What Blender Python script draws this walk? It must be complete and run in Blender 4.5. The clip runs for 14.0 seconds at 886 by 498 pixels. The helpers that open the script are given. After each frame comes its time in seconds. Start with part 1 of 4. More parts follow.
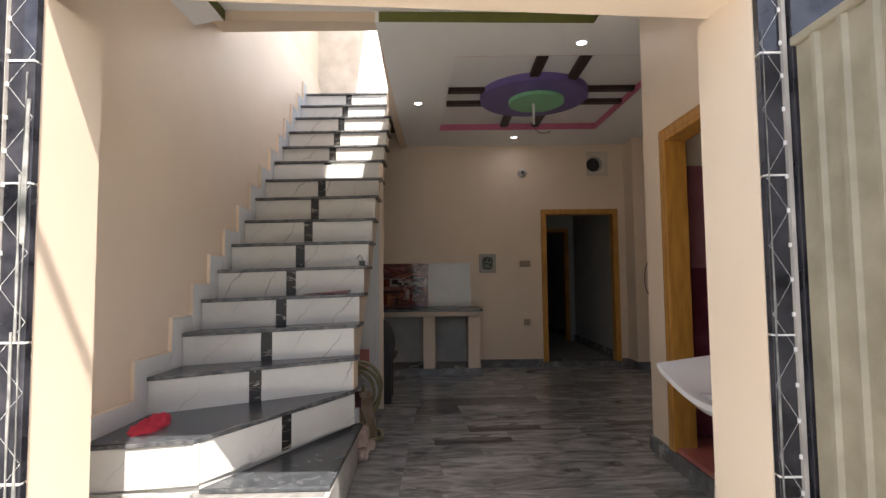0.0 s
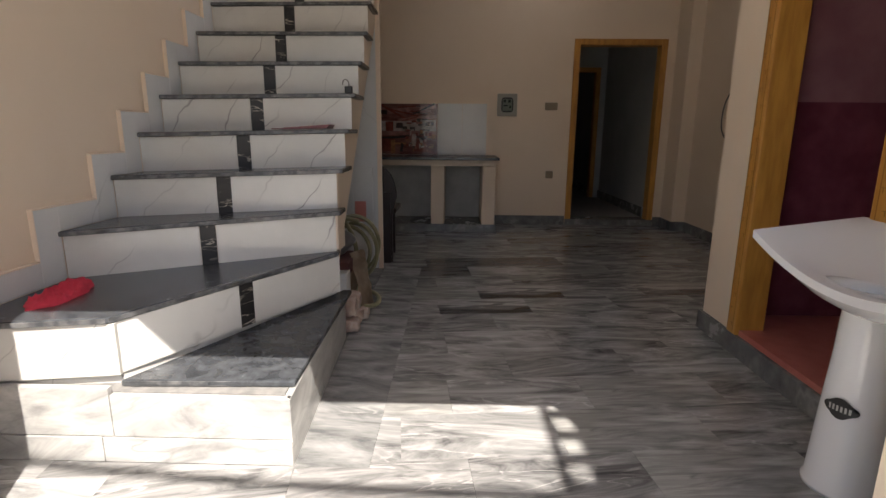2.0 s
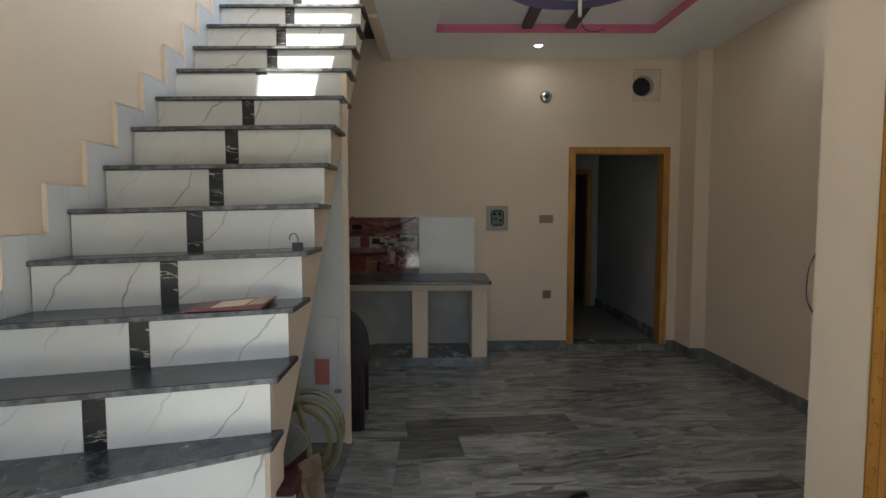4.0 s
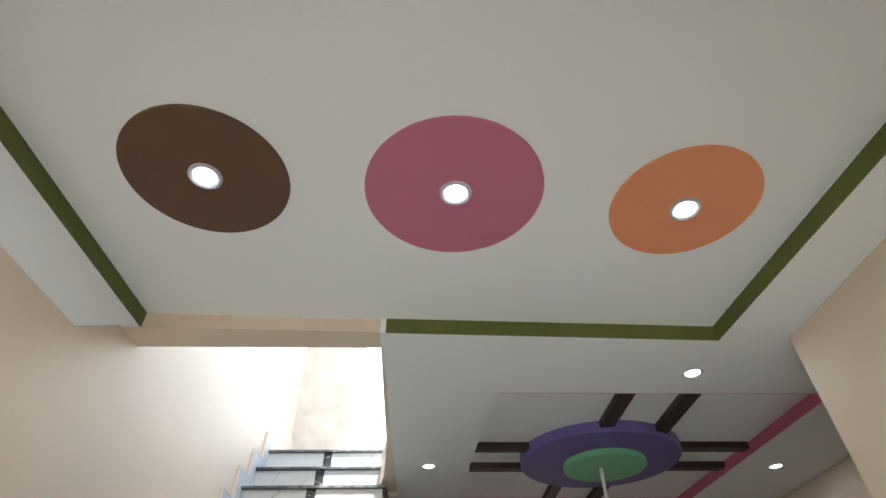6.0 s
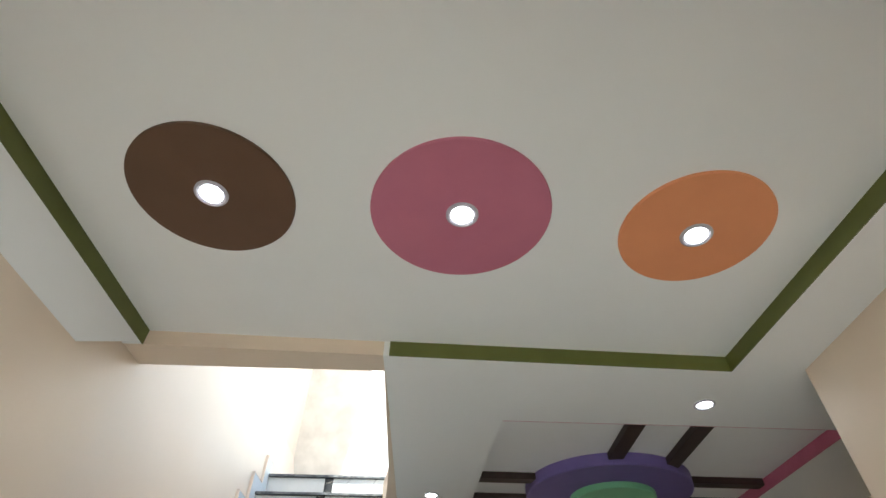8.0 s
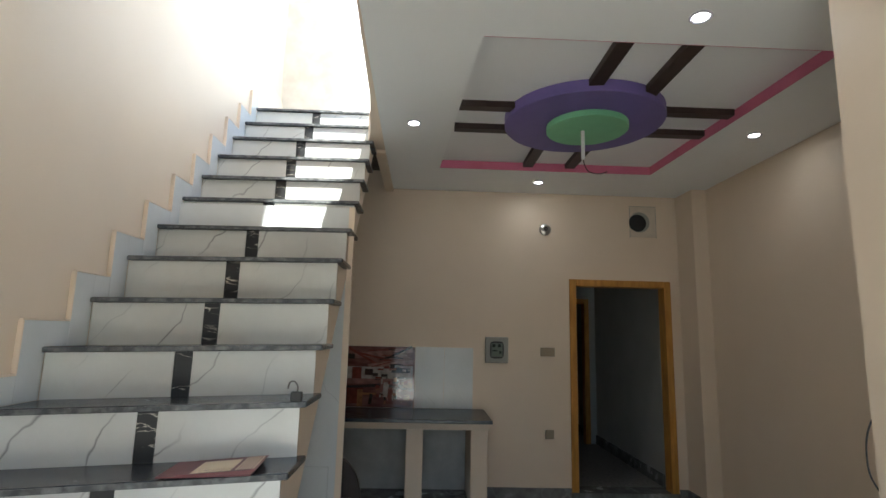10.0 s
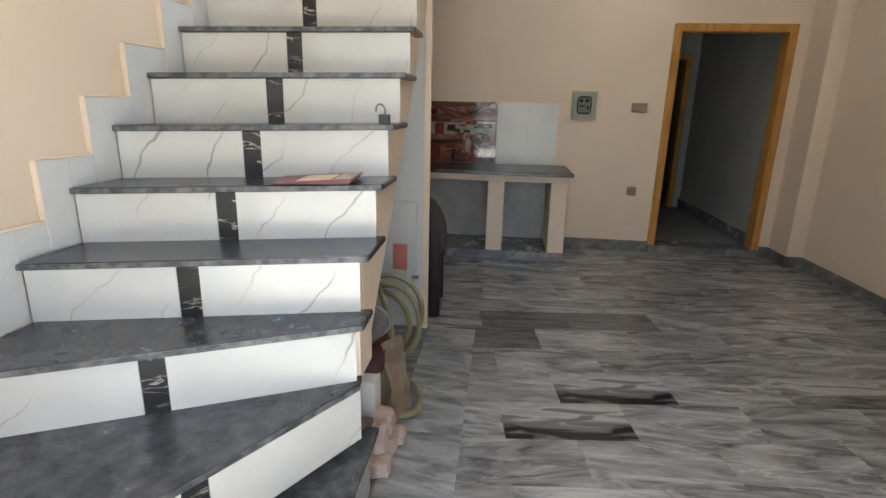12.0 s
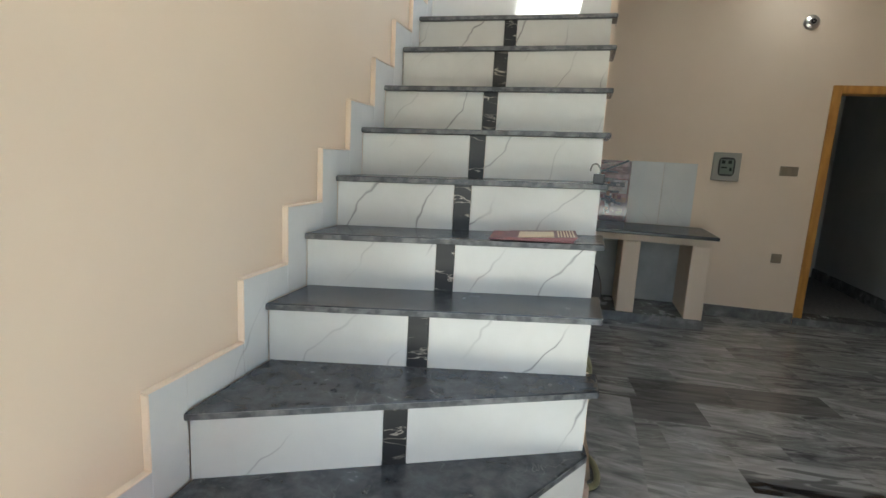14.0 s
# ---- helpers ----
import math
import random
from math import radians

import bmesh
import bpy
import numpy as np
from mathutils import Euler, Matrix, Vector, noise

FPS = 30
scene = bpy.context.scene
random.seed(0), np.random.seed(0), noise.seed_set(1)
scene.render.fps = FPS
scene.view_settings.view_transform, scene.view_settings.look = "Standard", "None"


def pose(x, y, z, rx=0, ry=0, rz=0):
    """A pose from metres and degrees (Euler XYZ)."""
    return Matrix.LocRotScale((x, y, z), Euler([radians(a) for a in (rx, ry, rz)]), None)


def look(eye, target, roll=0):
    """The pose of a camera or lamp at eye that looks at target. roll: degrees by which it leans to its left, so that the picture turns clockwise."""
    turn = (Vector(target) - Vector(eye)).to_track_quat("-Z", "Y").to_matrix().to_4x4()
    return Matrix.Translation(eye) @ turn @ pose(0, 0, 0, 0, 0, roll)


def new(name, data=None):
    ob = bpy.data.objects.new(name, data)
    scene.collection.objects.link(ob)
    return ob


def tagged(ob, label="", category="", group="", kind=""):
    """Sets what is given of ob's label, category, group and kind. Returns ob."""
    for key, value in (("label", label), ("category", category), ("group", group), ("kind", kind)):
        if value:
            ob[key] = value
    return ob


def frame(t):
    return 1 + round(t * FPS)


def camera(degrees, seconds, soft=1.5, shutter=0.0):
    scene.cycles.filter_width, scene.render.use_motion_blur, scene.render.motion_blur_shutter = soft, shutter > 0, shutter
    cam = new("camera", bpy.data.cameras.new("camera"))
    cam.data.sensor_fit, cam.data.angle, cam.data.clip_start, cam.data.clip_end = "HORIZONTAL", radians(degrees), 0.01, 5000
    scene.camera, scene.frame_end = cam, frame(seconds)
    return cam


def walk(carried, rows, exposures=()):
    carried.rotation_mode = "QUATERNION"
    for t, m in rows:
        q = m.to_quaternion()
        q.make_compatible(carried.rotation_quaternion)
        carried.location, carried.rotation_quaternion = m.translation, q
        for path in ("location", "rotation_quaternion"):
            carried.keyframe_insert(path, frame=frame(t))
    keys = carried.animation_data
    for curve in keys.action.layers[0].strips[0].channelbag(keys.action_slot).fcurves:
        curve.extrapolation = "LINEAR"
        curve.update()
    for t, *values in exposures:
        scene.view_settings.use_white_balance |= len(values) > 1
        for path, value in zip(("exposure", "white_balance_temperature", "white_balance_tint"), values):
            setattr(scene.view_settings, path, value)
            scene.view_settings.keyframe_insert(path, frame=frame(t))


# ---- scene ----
cam = camera(80.8, 14.0)
PATH = [
    (0, (1.581, 3.023, 1.183), (1.579, 5.019, 1.304), -0.6),
    (0.5, (1.57, 3.141, 1.159), (1.551, 5.14, 1.211), -0.7),
    (1, (1.513, 3.351, 1.129), (1.493, 5.343, 0.955), -0.5),
    (1.5, (1.53, 3.563, 1.102), (1.509, 5.532, 0.75), 0.0),
    (2, (1.592, 3.822, 1.083), (1.546, 5.773, 0.649), 0.5),
    (2.2, (1.618, 3.896, 1.091), (1.534, 5.831, 0.595), 0.5),
    (4.3, (1.533, 4.742, 1.519), (1.562, 6.74, 1.6), 0.0),
    (4.5, (1.505, 4.718, 1.556), (1.529, 6.696, 1.855), 0.3),
    (5, (1.425, 4.683, 1.641), (1.446, 6.565, 2.317), 0.8),
    (5.5, (1.353, 4.64, 1.685), (1.391, 6.361, 2.702), 0.8),
    (6, (1.344, 4.629, 1.754), (1.383, 6.125, 3.081), -0.5),
    (6.5, (1.345, 4.614, 1.793), (1.379, 5.892, 3.331), -1.0),
    (7, (1.316, 4.595, 1.811), (1.333, 5.798, 3.408), -0.2),
    (9.3, (1.428, 4.807, 1.644), (1.455, 6.683, 2.338), 2.3),
    (9.5, (1.429, 4.827, 1.624), (1.469, 6.74, 2.205), 2.0),
    (10, (1.444, 4.86, 1.567), (1.508, 6.834, 1.886), 1.4),
    (10.5, (1.469, 4.887, 1.516), (1.552, 6.885, 1.517), 1.1),
    (11, (1.513, 4.901, 1.439), (1.589, 6.879, 1.155), 0.5),
    (11.5, (1.524, 4.917, 1.388), (1.599, 6.855, 0.897), 0.5),
    (12, (1.429, 4.88, 1.373), (1.222, 6.797, 0.844), 1.4),
    (12.5, (1.118, 4.841, 1.331), (0.591, 6.697, 0.802), 2.1),
    (13, (0.918, 4.82, 1.336), (0.31, 6.654, 0.822), 1.2),
    (13.5, (0.911, 4.817, 1.363), (0.396, 6.708, 0.964), 4.0),
    (14, (0.913, 4.819, 1.374), (0.424, 6.726, 1.022), 3.1),
]
walk(cam, [(t, look(eye, target, roll)) for t, eye, target, roll in PATH],
     [(0, 1.42, 6680, 13), (0.5, 1.5, 6680, 13), (1.0, 1.4, 6700, 13), (1.5, 1.32, 6750, 14), (2.2, 1.35, 6750, 14), (4.4, 1.80, 6000, 1), (5.2, 1.38, 5900, 1), (6.3, 1.80, 5900, 3), (7.0, 1.85, 5950, 3), (9.5, 1.48, 5980, 1), (10.1, 1.99, 6020, 2), (11, 2.95, 6150, 8), (12, 2.80, 6200, 5), (12.5, 2.40, 6120, 1), (14, 2.32, 6080, 0)])

# ---- light ----
SUN_TO = Vector((-0.24, 0.60, -1.0)).normalized()
world = bpy.data.worlds.new("sky")
scene.world = world
world.use_nodes = True
sky = world.node_tree.nodes.new("ShaderNodeTexSky")
sky.sky_type, sky.sun_disc = "NISHITA", False
sky.sun_elevation = math.asin(-SUN_TO.z)
sky.sun_rotation = math.atan2(-SUN_TO.x, -SUN_TO.y)
sky.air_density, sky.dust_density = 1.0, 2.0
world.node_tree.links.new(sky.outputs[0], world.node_tree.nodes["Background"].inputs[0])
world.node_tree.nodes["Background"].inputs[1].default_value = 0.12
sun = new("sun", bpy.data.lights.new("sun", "SUN"))
sun.data.energy, sun.data.angle, sun.data.color = 5.0, radians(0.5), (1.0, 0.95, 0.87)
sun.matrix_world = look((0, 0, 8), Vector((0, 0, 8)) + SUN_TO)

# ---- materials ----


def mat(name, color, rough=0.6, metal=0.0, c2=None, scale=6.0, bump=0.0, bscale=60.0, spread=(0.35, 0.65), stretch=(1, 1, 1), emit=0.0, coat=0.0):
    m = bpy.data.materials.new(name)
    m.use_nodes = True
    nt = m.node_tree
    b = nt.nodes["Principled BSDF"]
    b.inputs["Base Color"].default_value = (*color, 1)
    b.inputs["Roughness"].default_value = rough
    b.inputs["Metallic"].default_value = metal
    b.inputs["Coat Weight"].default_value = coat
    if emit:
        b.inputs["Emission Color"].default_value = (*color, 1)
        b.inputs["Emission Strength"].default_value = emit
    tc = nt.nodes.new("ShaderNodeTexCoord")
    mp = nt.nodes.new("ShaderNodeMapping")
    mp.inputs["Scale"].default_value = stretch
    nt.links.new(tc.outputs["Object"], mp.inputs[0])
    if c2:
        n = nt.nodes.new("ShaderNodeTexNoise")
        n.inputs["Scale"].default_value, n.inputs["Detail"].default_value = scale, 6
        nt.links.new(mp.outputs[0], n.inputs["Vector"])
        r = nt.nodes.new("ShaderNodeValToRGB")
        r.color_ramp.elements[0].position, r.color_ramp.elements[1].position = spread
        r.color_ramp.elements[0].color, r.color_ramp.elements[1].color = (*color, 1), (*c2, 1)
        nt.links.new(n.outputs[0], r.inputs[0])
        nt.links.new(r.outputs[0], b.inputs["Base Color"])
    if bump:
        n2 = nt.nodes.new("ShaderNodeTexNoise")
        n2.inputs["Scale"].default_value, n2.inputs["Detail"].default_value = bscale, 5
        nt.links.new(tc.outputs["Object"], n2.inputs["Vector"])
        bp = nt.nodes.new("ShaderNodeBump")
        bp.inputs["Strength"].default_value, bp.inputs["Distance"].default_value = bump, 0.004
        nt.links.new(n2.outputs[0], bp.inputs["Height"])
        nt.links.new(bp.outputs[0], b.inputs["Normal"])
    return m


def veined(name, base, cloud, vein, rough, scale, width, stretch=(1, 1, 1), rand=0.0, rot=(0, 0, 0), cscale=2.0, vmix=0.9, dist=0.0, pre=None, lines=0.0):
    """Polished stone: clouded ground with thin veins where a warped noise crosses its middle."""
    m = bpy.data.materials.new(name)
    m.use_nodes = True
    nt, N, L = m.node_tree, m.node_tree.nodes, m.node_tree.links
    b = N["Principled BSDF"]
    tc, mp, info = N.new("ShaderNodeTexCoord"), N.new("ShaderNodeMapping"), N.new("ShaderNodeObjectInfo")
    mp.inputs["Scale"].default_value, mp.inputs["Rotation"].default_value = stretch, rot
    add, mul = N.new("ShaderNodeVectorMath"), N.new("ShaderNodeMath")
    mul.operation, mul.inputs[1].default_value = "MULTIPLY", 37.0 * (rand > 0)
    L.new(info.outputs["Random"], mul.inputs[0])
    L.new(tc.outputs["Object"], add.inputs[0]), L.new(mul.outputs[0], add.inputs[1])
    src = add.outputs[0]
    if pre:
        turn = N.new("ShaderNodeMapping")
        turn.inputs["Rotation"].default_value = pre
        L.new(src, turn.inputs[0])
        src = turn.outputs[0]
    L.new(src, mp.inputs[0])
    n1 = N.new("ShaderNodeTexNoise")
    n1.inputs["Scale"].default_value, n1.inputs["Detail"].default_value, n1.inputs["Roughness"].default_value = cscale, 8, 0.64
    n1.inputs["Distortion"].default_value = dist
    L.new(mp.outputs[0], n1.inputs["Vector"])
    r1 = N.new("ShaderNodeValToRGB")
    r1.color_ramp.elements[0].position, r1.color_ramp.elements[1].position = 0.33, 0.68
    r1.color_ramp.elements[0].color, r1.color_ramp.elements[1].color = (*base, 1), (*cloud, 1)
    L.new(n1.outputs[0], r1.inputs[0])
    if lines:
        n2 = N.new("ShaderNodeTexWave")
        n2.wave_profile = "SAW"
        for key, value in (("Scale", lines), ("Distortion", 5.5), ("Detail", 3.5), ("Detail Scale", 1.1), ("Detail Roughness", 0.6)):
            n2.inputs[key].default_value = value
    else:
        n2 = N.new("ShaderNodeTexNoise")
        n2.inputs["Scale"].default_value, n2.inputs["Detail"].default_value, n2.inputs["Distortion"].default_value = scale, 3, 0.6
    L.new(mp.outputs[0], n2.inputs["Vector"])
    r2 = N.new("ShaderNodeValToRGB")
    e = r2.color_ramp.elements
    e[0].position, e[0].color = 0.5 - width, (0, 0, 0, 1)
    e[1].position, e[1].color = 0.5 + width, (0, 0, 0, 1)
    mid = e.new(0.5)
    mid.color = (1, 1, 1, 1)
    L.new(n2.outputs[0], r2.inputs[0])
    n3 = N.new("ShaderNodeTexNoise")
    n3.inputs["Scale"].default_value = scale * 0.9
    L.new(mp.outputs[0], n3.inputs["Vector"])
    r3 = N.new("ShaderNodeValToRGB")
    r3.color_ramp.elements[0].position, r3.color_ramp.elements[1].position = 0.45, 0.6
    L.new(n3.outputs[0], r3.inputs[0])
    f = N.new("ShaderNodeMath")
    f.operation = "MULTIPLY"
    L.new(r2.outputs[0], f.inputs[0]), L.new(r3.outputs[0], f.inputs[1])
    f2 = N.new("ShaderNodeMath")
    f2.operation, f2.inputs[1].default_value = "MULTIPLY", vmix
    L.new(f.outputs[0], f2.inputs[0])
    mx = N.new("ShaderNodeMix")
    mx.data_type = "RGBA"
    mx.inputs["B"].default_value = (*vein, 1)
    L.new(f2.outputs[0], mx.inputs["Factor"]), L.new(r1.outputs[0], mx.inputs["A"])
    out = mx.outputs["Result"]
    if rand:
        hs, mr = N.new("ShaderNodeHueSaturation"), N.new("ShaderNodeMapRange")
        mr.inputs["To Min"].default_value, mr.inputs["To Max"].default_value = 1 - rand, 1 + rand
        L.new(info.outputs["Random"], mr.inputs["Value"]), L.new(mr.outputs[0], hs.inputs["Value"])
        L.new(out, hs.inputs["Color"])
        out = hs.outputs[0]
    L.new(out, b.inputs["Base Color"])
    rr = N.new("ShaderNodeMapRange")
    rr.inputs["To Min"].default_value, rr.inputs["To Max"].default_value = rough * 0.8, rough * 1.3
    L.new(n1.outputs[0], rr.inputs["Value"]), L.new(rr.outputs[0], b.inputs["Roughness"])
    return m


CREAM = mat("peach_wall_paint", (0.745, 0.612, 0.476), 0.5, c2=(0.78, 0.65, 0.514), scale=1.5, bump=0.12, bscale=40)
CREAMD = mat("old_plaster", (0.56, 0.50, 0.43), 0.8, c2=(0.68, 0.62, 0.54), scale=5, bump=0.5, bscale=30)
CEIL = mat("white_ceiling_paint", (0.88, 0.882, 0.875), 0.55, c2=(0.90, 0.902, 0.895), scale=1.2, bump=0.05)
GREEN = mat("olive_green_paint", (0.112, 0.125, 0.022), 0.55, c2=(0.125, 0.14, 0.027), scale=9)
PINK = mat("pink_rim_paint", (0.55, 0.14, 0.24), 0.5, c2=(0.60, 0.16, 0.27), scale=9)
PURPLE = mat("purple_paint", (0.155, 0.115, 0.33), 0.5, c2=(0.17, 0.125, 0.36), scale=7)
MINT = mat("mint_green_paint", (0.23, 0.56, 0.31), 0.5, c2=(0.25, 0.6, 0.33), scale=7)
DBROWN = mat("dark_brown_paint", (0.03, 0.017, 0.014), 0.5, c2=(0.04, 0.022, 0.018), scale=20)
DISC_BROWN = mat("chocolate_paint", (0.125, 0.066, 0.038), 0.55, c2=(0.14, 0.074, 0.043), scale=6)
DISC_PINK = mat("rose_paint", (0.54, 0.175, 0.26), 0.55, c2=(0.57, 0.19, 0.275), scale=6)
DISC_ORANGE = mat("orange_paint", (0.82, 0.33, 0.15), 0.55, c2=(0.85, 0.35, 0.16), scale=6)
OAK = mat("yellow_oak_paint", (0.55, 0.27, 0.055), 0.4, c2=(0.40, 0.18, 0.035), scale=7, stretch=(4, 4, 0.6), bump=0.2, bscale=30)
DARKWOOD = mat("dark_polished_wood", (0.010, 0.005, 0.005), 0.42, c2=(0.02, 0.009, 0.008), scale=12, stretch=(4, 4, 0.6))
WHITE_MARBLE = veined("white_veined_tile", (0.57, 0.565, 0.53), (0.68, 0.675, 0.64), (0.25, 0.24, 0.235), 0.18, 2.2, 0.028, pre=(0, -0.62, 0.2), vmix=0.95, cscale=1.5, lines=1.7)
SKIRT = veined("bluish_white_tile", (0.62, 0.635, 0.63), (0.70, 0.71, 0.70), (0.3, 0.3, 0.31), 0.22, 2.0, 0.008, vmix=0.4, pre=(0.7, 0, 0.9), lines=1.1)
BLACK_STRIP = veined("black_gold_tile", (0.006, 0.006, 0.007), (0.02, 0.02, 0.02), (0.55, 0.5, 0.42), 0.42, 6.0, 0.022, stretch=(1.0, 1.0, 4.0), vmix=0.95)
TREAD = veined("dark_grey_marble", (0.019, 0.022, 0.026), (0.082, 0.088, 0.096), (0.26, 0.26, 0.26), 0.24, 7.0, 0.006, cscale=15, vmix=0.30, dist=0.3)
FLOORM = veined("grey_streaked_marble", (0.085, 0.086, 0.087), (0.43, 0.43, 0.42), (0.52, 0.52, 0.51), 0.15, 2.6, 0.018, stretch=(0.9, 3.6, 1.0), pre=(0, 0, 0.10), rand=0.09, cscale=2.3, vmix=0.6, dist=1.3)
FLOORY = veined("grey_streaked_marble_turned", (0.10, 0.105, 0.106), (0.33, 0.33, 0.325), (0.42, 0.42, 0.40), 0.22, 2.2, 0.03, stretch=(3.6, 1.0, 1.0), pre=(0, 0, 0.12), rand=0.2, dist=0.6, cscale=3.0, vmix=0.45)
BASEM = veined("light_grey_marble", (0.24, 0.24, 0.235), (0.56, 0.555, 0.53), (0.15, 0.15, 0.15), 0.3, 2.2, 0.02, stretch=(1.0, 1.0, 2.6), pre=(0, 0.25, 0), cscale=3.6, vmix=0.45, dist=0.9)
SKB = veined("grey_baseboard_marble", (0.10, 0.102, 0.102), (0.24, 0.24, 0.235), (0.4, 0.4, 0.39), 0.25, 2.5, 0.03, cscale=5, vmix=0.4)
FLOORN = veined("darker_grey_streaked_marble", (0.07, 0.07, 0.071), (0.35, 0.348, 0.34), (0.48, 0.475, 0.46), 0.15, 3.0, 0.018, stretch=(0.9, 4.0, 1.0), pre=(0, 0, -0.08), rand=0.1, cscale=2.6, vmix=0.6, dist=1.6)
FLOORK = veined("charcoal_streaked_marble", (0.062, 0.062, 0.061), (0.19, 0.188, 0.18), (0.35, 0.35, 0.34), 0.16, 3.0, 0.012, stretch=(0.8, 5.0, 1.0), rand=0.1, cscale=4.0, vmix=0.4, dist=0.8)
FLOORL = veined("pale_streaked_marble", (0.15, 0.15, 0.146), (0.41, 0.41, 0.39), (0.1, 0.1, 0.1), 0.17, 2.2, 0.02, stretch=(0.8, 4.8, 1.0), pre=(0, 0, 0.03), cscale=3.2, vmix=0.5, dist=0.8)
EDGE = mat("chipped_marble_edge", (0.05, 0.054, 0.058), 0.4, c2=(0.20, 0.20, 0.20), scale=26, spread=(0.40, 0.72), bump=0.5, bscale=160)
PAINTG = mat("grey_corridor_paint", (0.36, 0.36, 0.35), 0.6, c2=(0.41, 0.41, 0.40), scale=2)
CEMENTL = mat("pale_cement_render", (0.40, 0.40, 0.385), 0.7, c2=(0.52, 0.52, 0.50), scale=5, bump=0.3)
GROUT = mat("cement_joint", (0.15, 0.15, 0.145), 0.8, c2=(0.22, 0.215, 0.205), scale=30)
CEMENT = mat("raw_cement", (0.32, 0.30, 0.27), 0.85, c2=(0.45, 0.42, 0.38), scale=8, bump=0.5, bscale=80)
CERAMIC = mat("white_ceramic", (0.78, 0.78, 0.80), 0.12, coat=0.3)
WHITEP = mat("white_plastic", (0.75, 0.75, 0.73), 0.35)
LAMP = mat("lamp_glass", (1.0, 0.97, 0.97), 0.3, emit=6.0)
METAL = mat("brushed_steel", (0.55, 0.53, 0.5), 0.3, 1.0)
BLACK = mat("black_plastic", (0.012, 0.012, 0.013), 0.4)
BATHT = mat("maroon_wall_tile", (0.17, 0.045, 0.065), 0.2, c2=(0.24, 0.07, 0.095), scale=7)
BATHU = mat("mauve_wall_tile", (0.30, 0.13, 0.15), 0.2, c2=(0.36, 0.17, 0.19), scale=6)
BATHF = mat("red_floor_tile", (0.40, 0.12, 0.10), 0.35, c2=(0.48, 0.17, 0.14), scale=10)
RED = mat("red_cotton", (0.62, 0.04, 0.075), 0.9, c2=(0.54, 0.03, 0.06), scale=40, bump=0.5, bscale=300)
GATE = mat("tan_gate_paint", (0.25, 0.225, 0.165), 0.5, c2=(0.33, 0.30, 0.225), scale=9, bump=0.2, bscale=120)
FACADE = mat("black_facade_tile", (0.012, 0.012, 0.016), 0.12, c2=(0.05, 0.05, 0.06), scale=9)
BEIGE = mat("beige_plate", (0.30, 0.24, 0.165), 0.4)
GREYBOX = mat("grey_meter_box", (0.33, 0.32, 0.28), 0.5)
DGLASS = mat("dark_glass", (0.02, 0.03, 0.025), 0.1)
HOSE = mat("olive_hose", (0.17, 0.16, 0.08), 0.4, c2=(0.27, 0.25, 0.14), scale=9)
TIN = mat("dusty_tin", (0.38, 0.38, 0.37), 0.5, 0.4, c2=(0.28, 0.27, 0.26), scale=14)
PAPER = mat("brown_paper", (0.46, 0.37, 0.27), 0.85, c2=(0.34, 0.25, 0.17), scale=12, bump=0.4)
MAROON = mat("maroon_card", (0.12, 0.028, 0.036), 0.42, c2=(0.16, 0.045, 0.05), scale=9)
BRICKM = mat("dusty_brick", (0.42, 0.30, 0.25), 0.9, c2=(0.50, 0.42, 0.36), scale=20, bump=0.6)
GROUND = mat("street_concrete", (0.58, 0.56, 0.51), 0.85, c2=(0.66, 0.63, 0.58), scale=3, bump=0.3)
OUTW = mat("outer_plaster", (0.62, 0.58, 0.5), 0.8, c2=(0.68, 0.64, 0.56), scale=3)
PINKSTICK = mat("faded_pink_label", (0.55, 0.20, 0.17), 0.6)
CREAMPR = mat("cream_print", (0.72, 0.6, 0.42), 0.5)



def banded(name, low, middle, high, shift):
    """Marble tile with a dark band along one long side and a pale one along the other, warped like smoke."""
    m = bpy.data.materials.new(name)
    m.use_nodes = True
    N, L = m.node_tree.nodes, m.node_tree.links
    b = N["Principled BSDF"]
    tc, mp, xyz, noise_, madd = N.new("ShaderNodeTexCoord"), N.new("ShaderNodeMapping"), N.new("ShaderNodeSeparateXYZ"), N.new("ShaderNodeTexNoise"), N.new("ShaderNodeMath")
    mp.inputs["Scale"].default_value, mp.inputs["Location"].default_value = (1.2, 5.0, 1.0), (shift, 0, 0)
    noise_.inputs["Scale"].default_value, noise_.inputs["Detail"].default_value, noise_.inputs["Distortion"].default_value = 3.2, 8, 0.8
    L.new(tc.outputs["Object"], mp.inputs[0]), L.new(mp.outputs[0], noise_.inputs["Vector"]), L.new(tc.outputs["Object"], xyz.inputs[0])
    madd.operation, madd.inputs[1].default_value = "MULTIPLY_ADD", 0.85
    scale_y = N.new("ShaderNodeMath")
    scale_y.operation, scale_y.inputs[1].default_value = "MULTIPLY", 1.75
    L.new(xyz.outputs["Y"], scale_y.inputs[0])
    L.new(noise_.outputs[0], madd.inputs[0]), L.new(scale_y.outputs[0], madd.inputs[2])
    ramp = N.new("ShaderNodeValToRGB")
    e = ramp.color_ramp.elements
    e[0].position, e[0].color = 0.46, (*low, 1)
    e[1].position, e[1].color = 0.56, (*middle, 1)
    for pos, col in ((0.68, tuple(v * 1.25 for v in middle)), (0.77, high), (0.92, tuple(v * 0.75 for v in high))):
        e.new(pos).color = (*col, 1)
    L.new(madd.outputs[0], ramp.inputs[0]), L.new(ramp.outputs[0], b.inputs["Base Color"])
    b.inputs["Roughness"].default_value = 0.17
    return m


